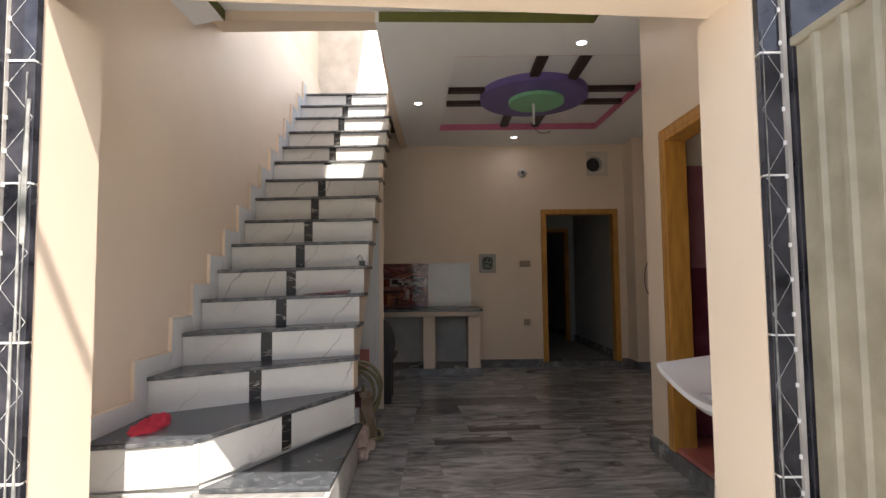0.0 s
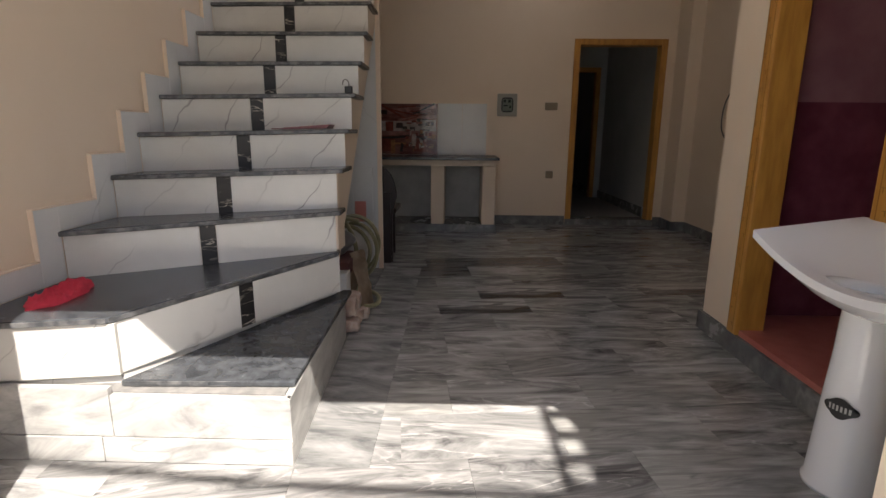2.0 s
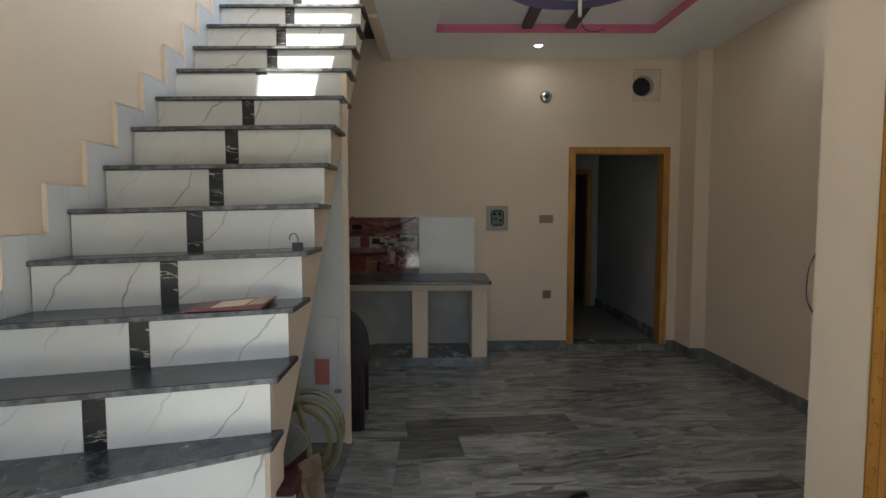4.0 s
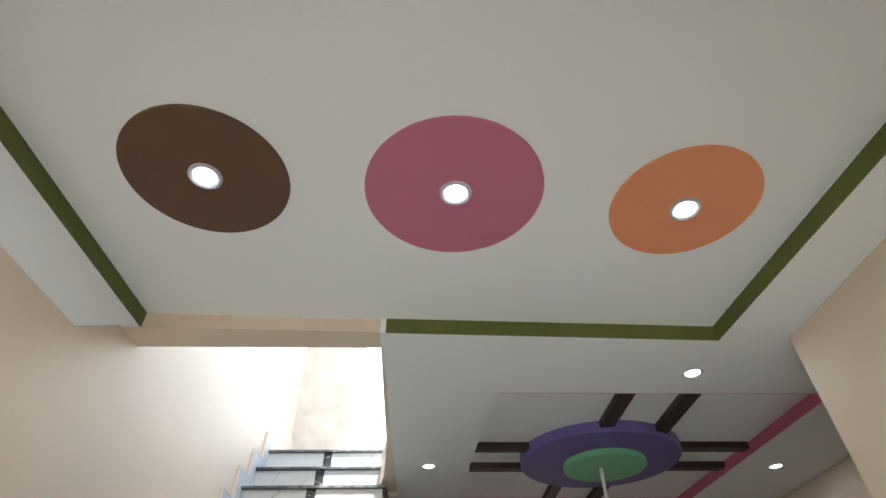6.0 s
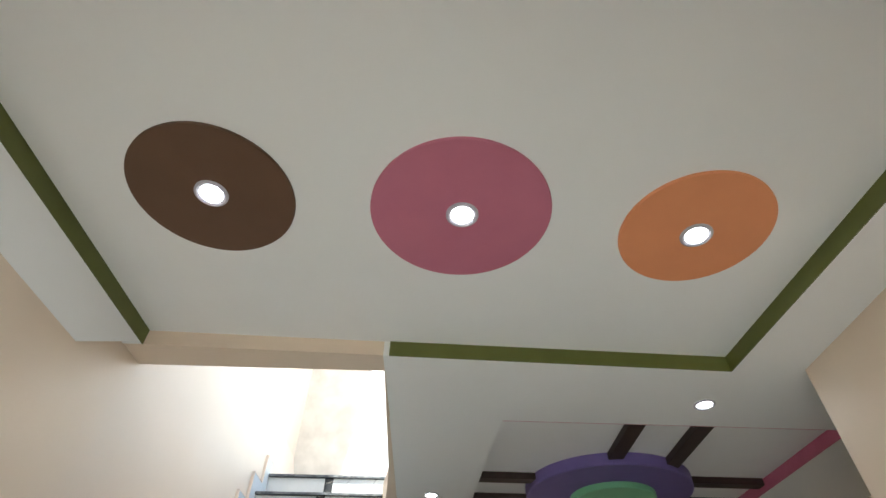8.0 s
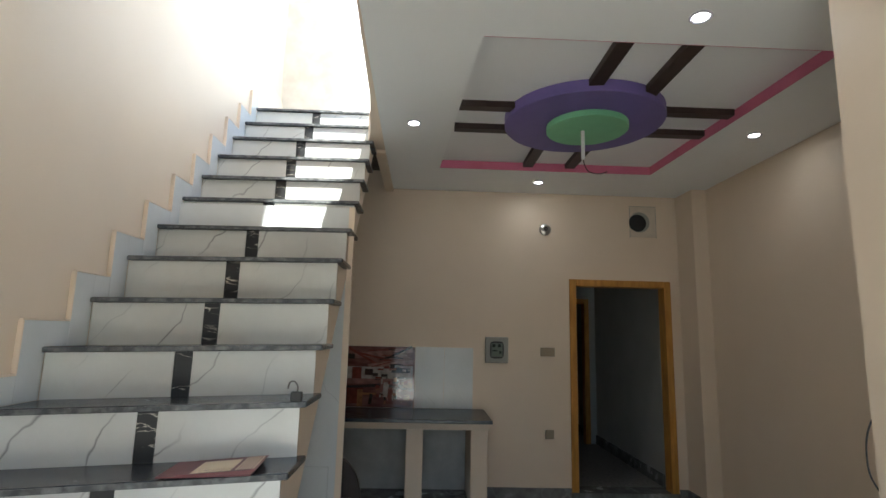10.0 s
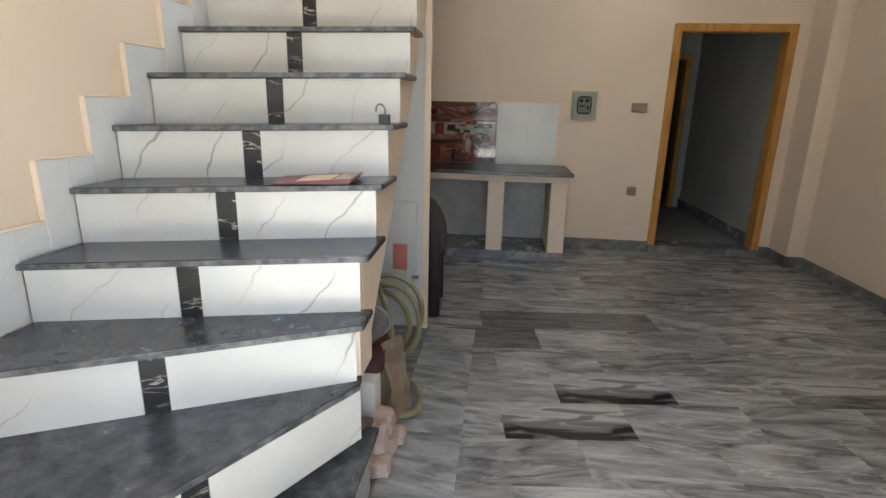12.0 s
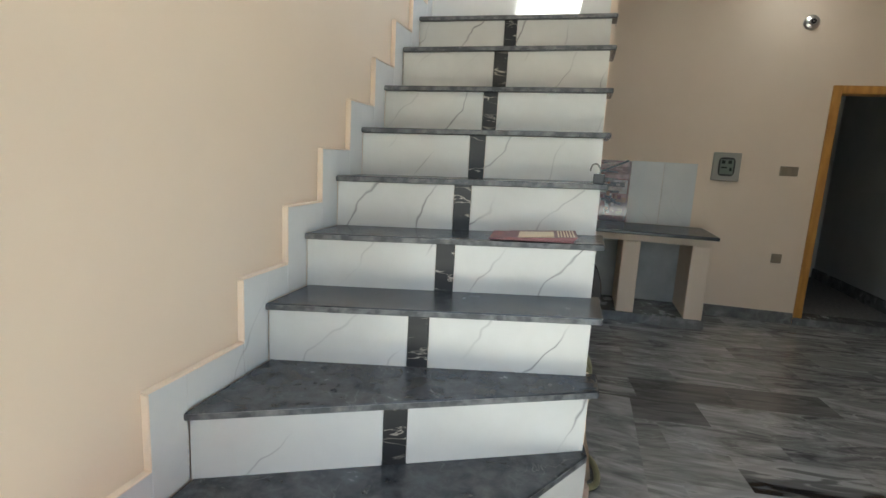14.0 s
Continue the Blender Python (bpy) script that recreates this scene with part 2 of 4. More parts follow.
FLOORD = banded("marble_with_black_band", (0.012, 0.012, 0.013), (0.13, 0.13, 0.127), (0.40, 0.40, 0.39), 0.3)
FLOORP = banded("marble_with_pale_band", (0.07, 0.068, 0.066), (0.15, 0.148, 0.142), (0.38, 0.375, 0.36), 1.7)

DULL = mat("dull_steel", (0.20, 0.19, 0.17), 0.45, 0.9)
CARVE = mat("carved_oak_line", (0.26, 0.12, 0.022), 0.5)

# ---- mesh helpers ----


def part(name, bm, material, parent=None, label="", kind="", smooth=False):
    me = bpy.data.meshes.new(name)
    bm.normal_update()
    bm.to_mesh(me)
    bm.free()
    if smooth:
        me.shade_smooth()
    me.materials.append(material)
    ob = new(name, me)
    if parent:
        ob.parent = parent
    return tagged(ob, label=label, kind=kind)


def thing(name, label, category, at=(0, 0, 0), group=""):
    ob = new(name)
    ob.location = at
    return tagged(ob, label=label, category=category, group=group)


def add_box(bm, x0, x1, y0, y1, z0, z1):
    v = [bm.verts.new(p) for p in ((x0, y0, z0), (x1, y0, z0), (x1, y1, z0), (x0, y1, z0), (x0, y0, z1), (x1, y0, z1), (x1, y1, z1), (x0, y1, z1))]
    for f in ((3, 2, 1, 0), (4, 5, 6, 7), (0, 1, 5, 4), (1, 2, 6, 5), (2, 3, 7, 6), (3, 0, 4, 7)):
        bm.faces.new([v[i] for i in f])
    return v


def boxes(*bs, bevel=0.0, seg=1):
    bm = bmesh.new()
    for b in bs:
        add_box(bm, *b)
    if bevel:
        bmesh.ops.bevel(bm, geom=bm.edges[:], offset=bevel, segments=seg, affect="EDGES", profile=0.5)
    return bm


def prism(pts, axis, a, b, bevel=0.0, seg=1):
    """A solid from a plane outline swept along an axis from a to b."""
    bm = bmesh.new()
    place = {"z": lambda p, q: (p[0], p[1], q), "x": lambda p, q: (q, p[0], p[1]), "y": lambda p, q: (p[0], q, p[1])}[axis]
    lo = [bm.verts.new(place(p, a)) for p in pts]
    hi = [bm.verts.new(place(p, b)) for p in pts]
    bm.faces.new(lo[::-1])
    bm.faces.new(hi)
    n = len(pts)
    for i in range(n):
        bm.faces.new((lo[i], lo[(i + 1) % n], hi[(i + 1) % n], hi[i]))
    bmesh.ops.recalc_face_normals(bm, faces=bm.faces[:])
    if bevel:
        bmesh.ops.bevel(bm, geom=bm.edges[:], offset=bevel, segments=seg, affect="EDGES", profile=0.5)
    return bm


def lathe(profile, n=32, at=(0, 0, 0), axis="z"):
    """Turned body: (radius, height) pairs round an axis through at."""
    bm = bmesh.new()
    rings = []
    for r, h in profile:
        ring = []
        for i in range(n):
            a = 2 * math.pi * i / n
            p = (r * math.cos(a), r * math.sin(a), h)
            p = {"z": p, "y": (p[0], p[2], p[1]), "x": (p[2], p[0], p[1])}[axis]
            ring.append(bm.verts.new((p[0] + at[0], p[1] + at[1], p[2] + at[2])))
        rings.append(ring)
    for A, B in zip(rings, rings[1:]):
        for i in range(n):
            bm.faces.new((A[i], A[(i + 1) % n], B[(i + 1) % n], B[i]))
    bm.faces.new(rings[0][::-1])
    bm.faces.new(rings[-1])
    bmesh.ops.recalc_face_normals(bm, faces=bm.faces[:])
    return bm


def tube(pts, r, n=8, steps=6):
    """A round cord through the points, smoothed."""
    P = [Vector(p) for p in pts]
    path = []
    for i in range(len(P) - 1):
        p0, p1, p2, p3 = P[max(i - 1, 0)], P[i], P[i + 1], P[min(i + 2, len(P) - 1)]
        for k in range(steps):
            t = k / steps
            path.append(0.5 * ((2 * p1) + (p2 - p0) * t + (2 * p0 - 5 * p1 + 4 * p2 - p3) * t * t + (3 * p1 - p0 - 3 * p2 + p3) * t ** 3))
    path.append(P[-1])
    bm = bmesh.new()
    rings, up = [], Vector((0.13, 0.21, 0.97))
    for i, p in enumerate(path):
        d = (path[min(i + 1, len(path) - 1)] - path[max(i - 1, 0)]).normalized()
        u = (up - d * up.dot(d)).normalized()
        w = d.cross(u)
        up = u
        rings.append([bm.verts.new(p + r * (math.cos(2 * math.pi * k / n) * u + math.sin(2 * math.pi * k / n) * w)) for k in range(n)])
    for A, B in zip(rings, rings[1:]):
        for k in range(n):
            bm.faces.new((A[k], A[(k + 1) % n], B[(k + 1) % n], B[k]))
    bm.faces.new(rings[0][::-1])
    bm.faces.new(rings[-1])
    bmesh.ops.recalc_face_normals(bm, faces=bm.faces[:])
    return bm


# ---- plan ----
WX = -0.055          # left wall's face
FRONT0, FRONT1 = 4.53, 4.80   # front wall, outer and inner face
OPL, OPR, LINTEL = 0.392, 2.505, 2.06
BACK = 10.19
RIGHT = 4.24
BATHX = 3.02
WT = -0.035          # face of the tile skirting beside the stairs
BATHY = 6.70
CZ, TRAYZ = 3.055, 3.13
SX = 1.0             # stair's open side
ROOF = 3.32


def structure(name, bm, material, label="", parent=None):
    ob = part(name, bm, material, parent, label)
    ob["kind"] = "structure"
    return ob


structure("wall_west", prism([(-0.30, -0.1), (WX, -0.1), (WX, 3.55), (-0.16, 4.0), (-0.16, 6.0), (-0.30, 6.0)], "y", FRONT1, 12.0), CREAM, "smooth peach-painted plaster wall beside the stairs")
structure("wall_south", boxes((-0.9, OPL, FRONT0, FRONT1, -0.1, LINTEL), (-0.9, 4.6, FRONT0, 4.54, LINTEL + 0.004, ROOF)), CREAM, "peach-painted front wall with a wide entrance")
structure("wall_south_pier", prism([(OPR, FRONT0), (4.6, FRONT0), (4.6, FRONT1), (2.477, FRONT1)], "z", -0.1, LINTEL), CREAM, "peach-painted pier beside the entrance")
structure("lintel", prism([(0.3, 4.545), (2.6, 4.75), (2.6, FRONT1), (4.6, FRONT1), (4.6, FRONT0 - 0.003), (-0.9, FRONT0 - 0.003), (-0.9, FRONT1), (0.3, FRONT1)], "z", LINTEL, CZ - 0.002), CREAM, "peach-painted lintel over the entrance")
structure("wall_north", boxes((SX - 0.02, 2.945, BACK, BACK + 0.2, -0.1, ROOF), (3.975, 4.6, BACK, BACK + 0.2, -0.1, ROOF), (2.945, 3.975, BACK, BACK + 0.2, 2.135, ROOF), (-0.3, SX - 0.02, BACK, BACK + 0.2, -0.1, ROOF)), CREAM, "peach-painted back wall with a doorway")
structure("wall_east", boxes((RIGHT, RIGHT + 0.2, FRONT1, BACK, -0.1, ROOF)), CREAM, "peach-painted side wall")
structure("pilaster", boxes((4.09, RIGHT, 9.85, BACK, 0, CZ), bevel=0.004), CREAM, "shallow peach-painted pilaster in the corner")
DY0, DY1, DZ = 5.56, 6.38, 2.11
structure("wall_bathroom", boxes((BATHX, 3.16, FRONT1, DY0, 0, CZ), (BATHX, 3.16, DY1, BATHY, 0, CZ), (BATHX, 3.16, DY0, DY1, DZ, CZ), (3.16, RIGHT, BATHY - 0.12, BATHY, 0, CZ)), CREAM, "peach-painted bathroom wall with a doorway")

# ceiling with its two sunk trays
TX0, TY0, TY1 = 0.03, 4.86, 6.71
RX0, RX1, RY0, RY1 = 1.545, 3.535, 7.28, 9.43
structure("ceiling", boxes(
    (WX, TX0, 4.50, 6.64, CZ, ROOF),
    (TX0 - 0.02, 2.86, TY0, 6.80, TRAYZ, ROOF - 0.004),
    (1.08, RIGHT, RY1, BACK, CZ, ROOF),
    ), CEIL, "white-painted ceiling with two sunk trays")
# Ceiling white made slightly greyer: the recess's shade put into the colour.
structure("ceiling_recess", boxes((1.5, 3.60, RY0, RY1, TRAYZ, ROOF)), mat("white_ceiling_paint_shaded", (0.84, 0.835, 0.83), 0.55, c2=(0.87, 0.865, 0.86), scale=1.2), "white bottom of the sunk tray, toned down for its shade")
structure("ceiling_margin", prism([(1.08, RY0), (1.70, RY0), (RX0, RY1), (1.08, RY1)], "z", CZ, ROOF + 0.002), CEIL)
structure("ceiling_margin", prism([(2.70, 6.731), (2.835, 4.50), (RIGHT, 4.50), (RIGHT, 6.731)], "z", CZ, ROOF), CEIL)
structure("ceiling_margin", prism([(1.103, 6.679), (2.70, 6.731), (RIGHT, 6.731), (RIGHT, RY0), (1.103, RY0)], "z", CZ, ROOF), CEIL)
structure("ceiling_margin", prism([(3.57, RY0), (RIGHT, RY0), (RIGHT, RY1), (3.49, RY1)], "z", CZ, ROOF), CEIL)
structure("ceiling_margin", prism([(TX0, 4.50), (2.835, 4.50), (2.835, 5.125), (TX0, 4.88)], "z", CZ, ROOF), CEIL)
bm = bmesh.new()
ring = [[bm.verts.new(p) for p in ((WX, y0, 2.89), (TX0, y1, CZ), (WX, y1, CZ))] for y0, y1 in ((4.55, 4.55), (6.38, 6.62))]
bm.faces.new(ring[0]), bm.faces.new(ring[1][::-1])
for i in range(3):
    bm.faces.new((ring[0][i], ring[1][i], ring[1][(i + 1) % 3], ring[0][(i + 1) % 3]))
bmesh.ops.recalc_face_normals(bm, faces=bm.faces[:])
structure("ceiling_cove", bm, CEIL, "white-painted cove between the wall and the ceiling")
structure("tray_edge_green", boxes((TX0, TX0 + 0.004, 4.89, 6.64, CZ - 0.001, TRAYZ)), GREEN, "olive green painted edge of the ceiling tray")
structure("tray_edge_green", prism([(1.13, 6.675), (2.696, 6.726), (2.700, 6.731), (1.13, 6.6799)], "z", CZ - 0.001, TRAYZ), GREEN, "olive green painted edge of the ceiling tray")
structure("tray_edge_green", prism([(2.694, 6.726), (2.790, 5.13), (2.796, 5.13), (2.70, 6.726)], "z", CZ - 0.001, TRAYZ), GREEN, "olive green painted edge of the ceiling tray")
structure("tray_edge_pink", prism([(3.566, RY0), (3.570, RY0), (3.490, RY1), (3.486, RY1)], "z", CZ - 0.001, TRAYZ), PINK, "pink painted edge of the ceiling tray")
structure("tray_edge_pink", boxes((RX0, 3.488, RY1 - 0.004, RY1, CZ, TRAYZ), (1.705, 3.57, RY0, RY0 + 0.004, CZ, TRAYZ)), PINK, "pink painted edge of the ceiling tray")
# The beam's top is carried up out of view to cut the sun.
structure("beam", prism([(WX, 6.64), (1.102, 6.679), (1.102, 6.815), (WX, 6.815)], "z", CZ + 0.002, 3.78), CREAM, "peach-painted beam over the foot of the stairs")
structure("beam", boxes((1.0, 1.08, 9.0, BACK, CZ - 0.03, ROOF)), CREAM, "peach-painted beam over the foot of the stairs")

structure("slab_edge", prism([(1.10, 6.816), (1.055, 8.0), (1.0, 8.6), (0.93, 8.999), (1.079, 8.999), (1.104, 6.816)], "z", CZ - 0.001, ROOF), CREAM, "peach-painted slab edge beside the stairs")
# Added white wall; in full sun it gives the glare beyond the stairwell.
structure("wall_upper_far", boxes((0.0, 5.0, 11.6, 11.8, ROOF, 8.5)), CEIL, "added white wall that stands for the sunlit glare above the stairs")
# Unseen extension of the beam's top, added to keep sun off the tenth riser.
structure("parapet", boxes((1.103, 2.2, TY1, 6.815, ROOF + 0.001, 3.78)), OUTW, "unseen upright slab added to cut off a stray sun patch")
# upper storey round the stairwell
# The slanted right edge is the wall's shadow line, built into the outline.
structure("wall_upper_back", prism([(-0.3, ROOF), (0.43, ROOF), (0.455, 3.86), (0.56, 5.6), (-0.3, 5.6)], "y", BACK, BACK + 0.2), CREAMD, "rough unpainted plaster wall above the stairs, cut off along its shadow line")
structure("upper_floor", boxes((WX, 1.05, 9.20, BACK, 3.25, 3.42)), TREAD, "landing at the head of the stairs")
# Added out of view: shades the left of the steps and the back wall.
structure("roof_slab", prism([(4.7, 5.5), (8.6, 9.4), (8.6, 9.55), (4.7, 5.65)], "x", -0.3, 1.45), OUTW, "unseen sloping slab added to keep the sun off the steps' left half")

# ground and floor bed
structure("ground", boxes((-300, 300, -300, 4.4, -0.25, -0.10)), GROUND, "dusty concrete street")
structure("floor", boxes((-0.3, 4.5, FRONT0 - 0.13, BACK + 0.2, -0.1, -0.008), (2.3, 4.6, BACK + 0.2, 16, -0.1, 0.07)), GROUT, "grey marble tiled floor")
# Unseen slabs, rail, rungs and wire, added overhead to shape the entrance sun patch.
canopy = tagged(new("canopy"), label="unseen slabs, rail and wire added to shape the sun patch at the entrance", kind="structure")
part("slab", boxes((-0.9, 0.75, 1.8, 3.7, 4.0, 4.12)), GROUND, canopy)
part("slab", boxes((3.04, 5.0, 1.8, 3.7, 4.0, 4.12)), GROUND, canopy)
part("rail", boxes((2.91, 2.94, 1.8, 3.7, 4.0, 4.04)), GROUND, canopy)
for i in range(13):
    part("rung", boxes((2.941, 3.039, 1.82 + 0.145 * i, 1.86 + 0.145 * i, 4.0, 4.04)), GROUND, canopy)
part("wire", tube([(0.75, 2.97, 4.0), (1.25, 2.92, 3.99), (2.1, 2.86, 3.97), (3.04, 2.82, 4.0)], 0.022, 6, 3), GROUND, canopy)
# Never in view; added so the outdoor side has something to reflect.
structure("wall_street", boxes((-9, 12, -6.2, -6.0, -0.1, 3.0)), OUTW, "unseen plain wall added across the street for reflections")

# corridor behind the far door
structure("wall_corridor", boxes((3.95, 4.1, BACK + 0.2, 15.6, 0, 2.9), (2.5, 2.65, BACK + 0.2, 12.5, 0, 2.9), (2.5, 2.85, 12.5, 12.65, 0, 2.9), (3.82, 3.95, 12.5, 12.65, 0, 2.9), (2.85, 3.82, 12.5, 12.65, 2.08, 2.9), (2.5, 4.1, 15.6, 15.7, 0, 2.9), (2.5, 2.65, 12.65, 15.6, 0, 2.9)), PAINTG, "grey-painted corridor walls")
structure("ceiling_corridor", boxes((2.5, 4.1, BACK + 0.2, 15.7, 2.9, 3.0)), CEIL)
structure("baseboard_corridor", boxes((3.93, 3.95, BACK + 0.2, 15.6, 0.07, 0.19)), SKB)
structure("threshold", boxes((2.93, 3.99, BACK - 0.03, BACK + 0.22, -0.01, 0.07), bevel=0.004), SKB, "raised grey marble threshold")

# baseboards
structure("baseboard", boxes((2.06, 2.925, BACK - 0.02, BACK, 0, 0.105), (4.0, 4.09, BACK - 0.02, BACK, 0, 0.105), (4.07, 4.09, 9.83, BACK - 0.02, 0, 0.105), (4.09, RIGHT, 9.83, 9.85, 0, 0.105), (RIGHT - 0.02, RIGHT, BATHY + 0.02, 9.83, 0, 0.105), (BATHX - 0.02, RIGHT, BATHY, BATHY + 0.02, 0, 0.105), (BATHX - 0.02, BATHX, FRONT1 + 0.02, BATHY, 0, 0.105), (OPR, BATHX, FRONT1, FRONT1 + 0.02, 0, 0.105), (WX, WX + 0.02, FRONT1, 5.33, 0, 0.105), bevel=0.002), SKB, "grey marble baseboard")

# ---- doors ----


def door_frame(name, x0, x1, y0, y1, z0, z1, w, axis, label):
    ob = tagged(new(name), label=label, kind="structure")
    if axis == "x":
        bits = [("jamb", (x0, x0 + w, y0, y1, z0, z1)), ("jamb", (x1 - w, x1, y0, y1, z0, z1)), ("head", (x0 + w, x1 - w, y0, y1, z1 - w, z1))]
    else:
        bits = [("jamb", (x0, x1, y0, y0 + w, z0, z1)), ("jamb", (x0, x1, y1 - w, y1, z0, z1)), ("head", (x0, x1, y0 + w, y1 - w, z1 - w, z1))]
    for n, b in bits:
        part(n, boxes(b, bevel=0.006, seg=2), OAK, ob)
    return ob


door_frame("door_frame_1", 2.93, 3.99, BACK - 0.02, BACK + 0.13, 0.0, 2.15, 0.07, "x", "yellow oak painted door frame without a leaf")
door_frame("door_frame_2", 2.83, 3.85, 12.46, 12.6, 0.0, 2.11, 0.07, "x", "yellow oak painted door frame at the corridor's end")
bath = door_frame("door_frame_3", BATHX - 0.018, 3.145, 5.53, 6.405, 0.10, 2.145, 0.085, "y", "yellow oak painted bathroom door frame with a carved face")

FX = BATHX - 0.018
for y0, y1, s in ((5.53, 5.615, 1), (6.32, 6.405, -1)):
    for d in (0.010, 0.060):
        yc = (y0 if s > 0 else y1) + s * d
        part("carved_line", boxes((FX - 0.0012, FX + 0.001, yc - 0.0012, yc + 0.0012, 0.12, 2.13)), CARVE, bath)
    for i in range(26):
        zc, ya = 0.16 + 0.076 * i, (y0 if s > 0 else y1) + s * (0.010 if i % 2 else 0.034)
        yb = ya + s * 0.026
        part("carved_notch", boxes((FX - 0.0012, FX + 0.001, min(ya, yb), max(ya, yb), zc - 0.0012, zc + 0.0012), (FX - 0.0012, FX + 0.001, (ya + yb) / 2 - 0.0012, (ya + yb) / 2 + 0.0012, zc - 0.018, zc - 0.0013)), CARVE, bath)
for d in (0.012, 0.058):
    part("carved_line", boxes((FX - 0.0012, FX + 0.001, 5.545, 6.390, 2.145 - d - 0.0012, 2.145 - d + 0.0012)), CARVE, bath)

# bathroom inside
structure("bathroom_floor", boxes((BATHX + 0.002, RIGHT, DY0, DY1, -0.02, 0.13), (3.16, RIGHT, FRONT1, DY0, -0.02, 0.13), (3.16, RIGHT, DY1, BATHY - 0.12, -0.02, 0.13)), BATHF, "raised red tiled bathroom floor")
structure("bathroom_tiles", boxes((RIGHT - 0.03, RIGHT, 4.9, BATHY - 0.12, 0.13, 1.25), (3.16, RIGHT, BATHY - 0.14, BATHY - 0.12, 0.13, 1.25), (3.16, RIGHT, FRONT1, FRONT1 + 0.02, 0.13, 1.25)), BATHT, "maroon bathroom wall tiles")
structure("bathroom_tiles_upper", boxes((RIGHT - 0.03, RIGHT, 4.9, BATHY - 0.12, 1.25, 1.95), (3.16, RIGHT, BATHY - 0.14, BATHY - 0.12, 1.25, 1.95), (3.16, RIGHT, FRONT1, FRONT1 + 0.02, 1.25, 1.95)), BATHU, "mauve bathroom wall tiles")
structure("bathroom_border", boxes((RIGHT - 0.032, RIGHT - 0.002, 4.9, BATHY - 0.145, 1.22, 1.27)), mat("dark_border_tile", (0.05, 0.012, 0.02), 0.25, c2=(0.13, 0.04, 0.055), scale=16))
structure("bathroom_ceiling", boxes((3.16, RIGHT, FRONT1, BATHY - 0.12, 2.45, 2.5)), CEIL)

# ---- staircase ----
STEP_Z = (0.0, 0.265, 0.471, 0.676, 0.876, 1.074, 1.275, 1.478, 1.688, 1.91, 2.12, 2.343, 2.55, 2.766, 2.99, 3.20, 3.42)
Z = lambda k: STEP_Z[k]
NOSE = {5: (6.489, 6.68), 6: (6.73, 6.89), 7: (6.967, 7.13), 8: (7.22, 7.36), 9: (7.46, 7.54), 10: (7.71, 7.80), 11: (7.96, 8.04), 12: (8.19, 8.26), 13: (8.405, 8.47), 14: (8.638, 8.70), 15: (8.86, 8.92), 16: (9.09, 9.15)}
TILT = 0.026         # the steps rise a little towards the open side
# nose lines, from the wall to the open side
LINE = {1: [(0.475, 5.405), (1.06, 5.425)], 2: [(WT, 5.348), (0.455, 5.408), (1.01, 6.35)], 3: [(WT, 5.873), (1.025, 6.36)], 4: [(WT, 6.243), (1.02, 6.45)]}
for k, (a, b) in NOSE.items():
    LINE[k] = [(WT, a), (1.014, b)]
stairs = thing("staircase", "winding staircase with dark grey marble treads and white veined risers", "staircase")


def shifted(line, d):
    """The line moved d up the flight."""
    return [(x, y + d) for x, y in line]


def leaning(bm):
    """Shear a solid so that it climbs towards the open side."""
    for v in bm.verts:
        v.co.z += TILT * (v.co.x - WT)
    return bm


T = 0.023
for k in range(1, 17):
    z = Z(k)
    front = LINE[k]
    if k == 1:
        outline = [(0.475, 5.405), (1.06, 5.42), (1.045, 6.47), (1.0, 6.47)]
    else:
        back = shifted(LINE[k + 1], 0.05) if k < 16 else [(WT, 9.26), (1.022, 9.26)]
        outline = front + ([(1.0, 6.42), (WT, 5.925)] if k == 2 else back[::-1])
    lean = leaning if k > 1 else (lambda bm: bm)
    part("tread", lean(prism(outline, "z", z - T, z, bevel=0.006, seg=2)), TREAD, stairs, "dark grey marble tread")
    for p, q in zip(front, front[1:]):
        p, q = Vector(p), Vector(q)
        d = (q - p).normalized()
        n = Vector((d.y, -d.x))
        a, b = p + d * 0.004, q - d * 0.006
        part("nosing", lean(prism([a[:], b[:], (b + n * 0.0025)[:], (a + n * 0.0025)[:]], "z", z - T + 0.003, z - 0.003)), EDGE, stairs, "lighter chipped front edge")
    # riser under this tread, set back from the nose
    r = shifted(front, 0.025 if k > 2 else 0.008)
    z0, z1 = (Z(k - 1) if k > 1 else 0.0), z - T - 0.001
    if k == 1:
        continue
    segs = []
    if k == 2:
        segs = [(r[0], (0.470, r[1][1]), "w")]
        a, b = r[1], r[2]
    else:
        a, b = r[0], r[-1]
        e = 0.995 if k < 4 else 0.985
        b = (e, a[1] + (b[1] - a[1]) * (e - a[0]) / (b[0] - a[0]))
    a, b = Vector(a), Vector(b)
    d = (b - a).normalized()
    c = {2: 0.49, 3: 0.485, 4: 0.475}.get(k, 0.49)
    L_ = (b - a).length
    m0, m1 = a + d * (L_ * c - 0.035), a + d * (L_ * c + 0.035)
    segs += [(a, m0, "w"), (m0 + d * 0.002, m1 - d * 0.002, "b"), (m1, b, "w")]
    for p, q, s in segs:
        p, q = Vector(p), Vector(q)
        n = Vector((-(q - p).y, (q - p).x)).normalized() * 0.018
        pts = [p[:], q[:], (q + n)[:], (p + n)[:]]
        part("riser_tile" if s == "w" else "riser_inlay", lean(prism(pts, "z", z0, z1)), WHITE_MARBLE if s == "w" else BLACK_STRIP, stairs, "" if s == "w" else "black marble inlay strip")

# body of the flight: plastered flank and soffit
SOF = lambda y: 0.37 + 1.02 * (y - 6.475)
bm = bmesh.new()
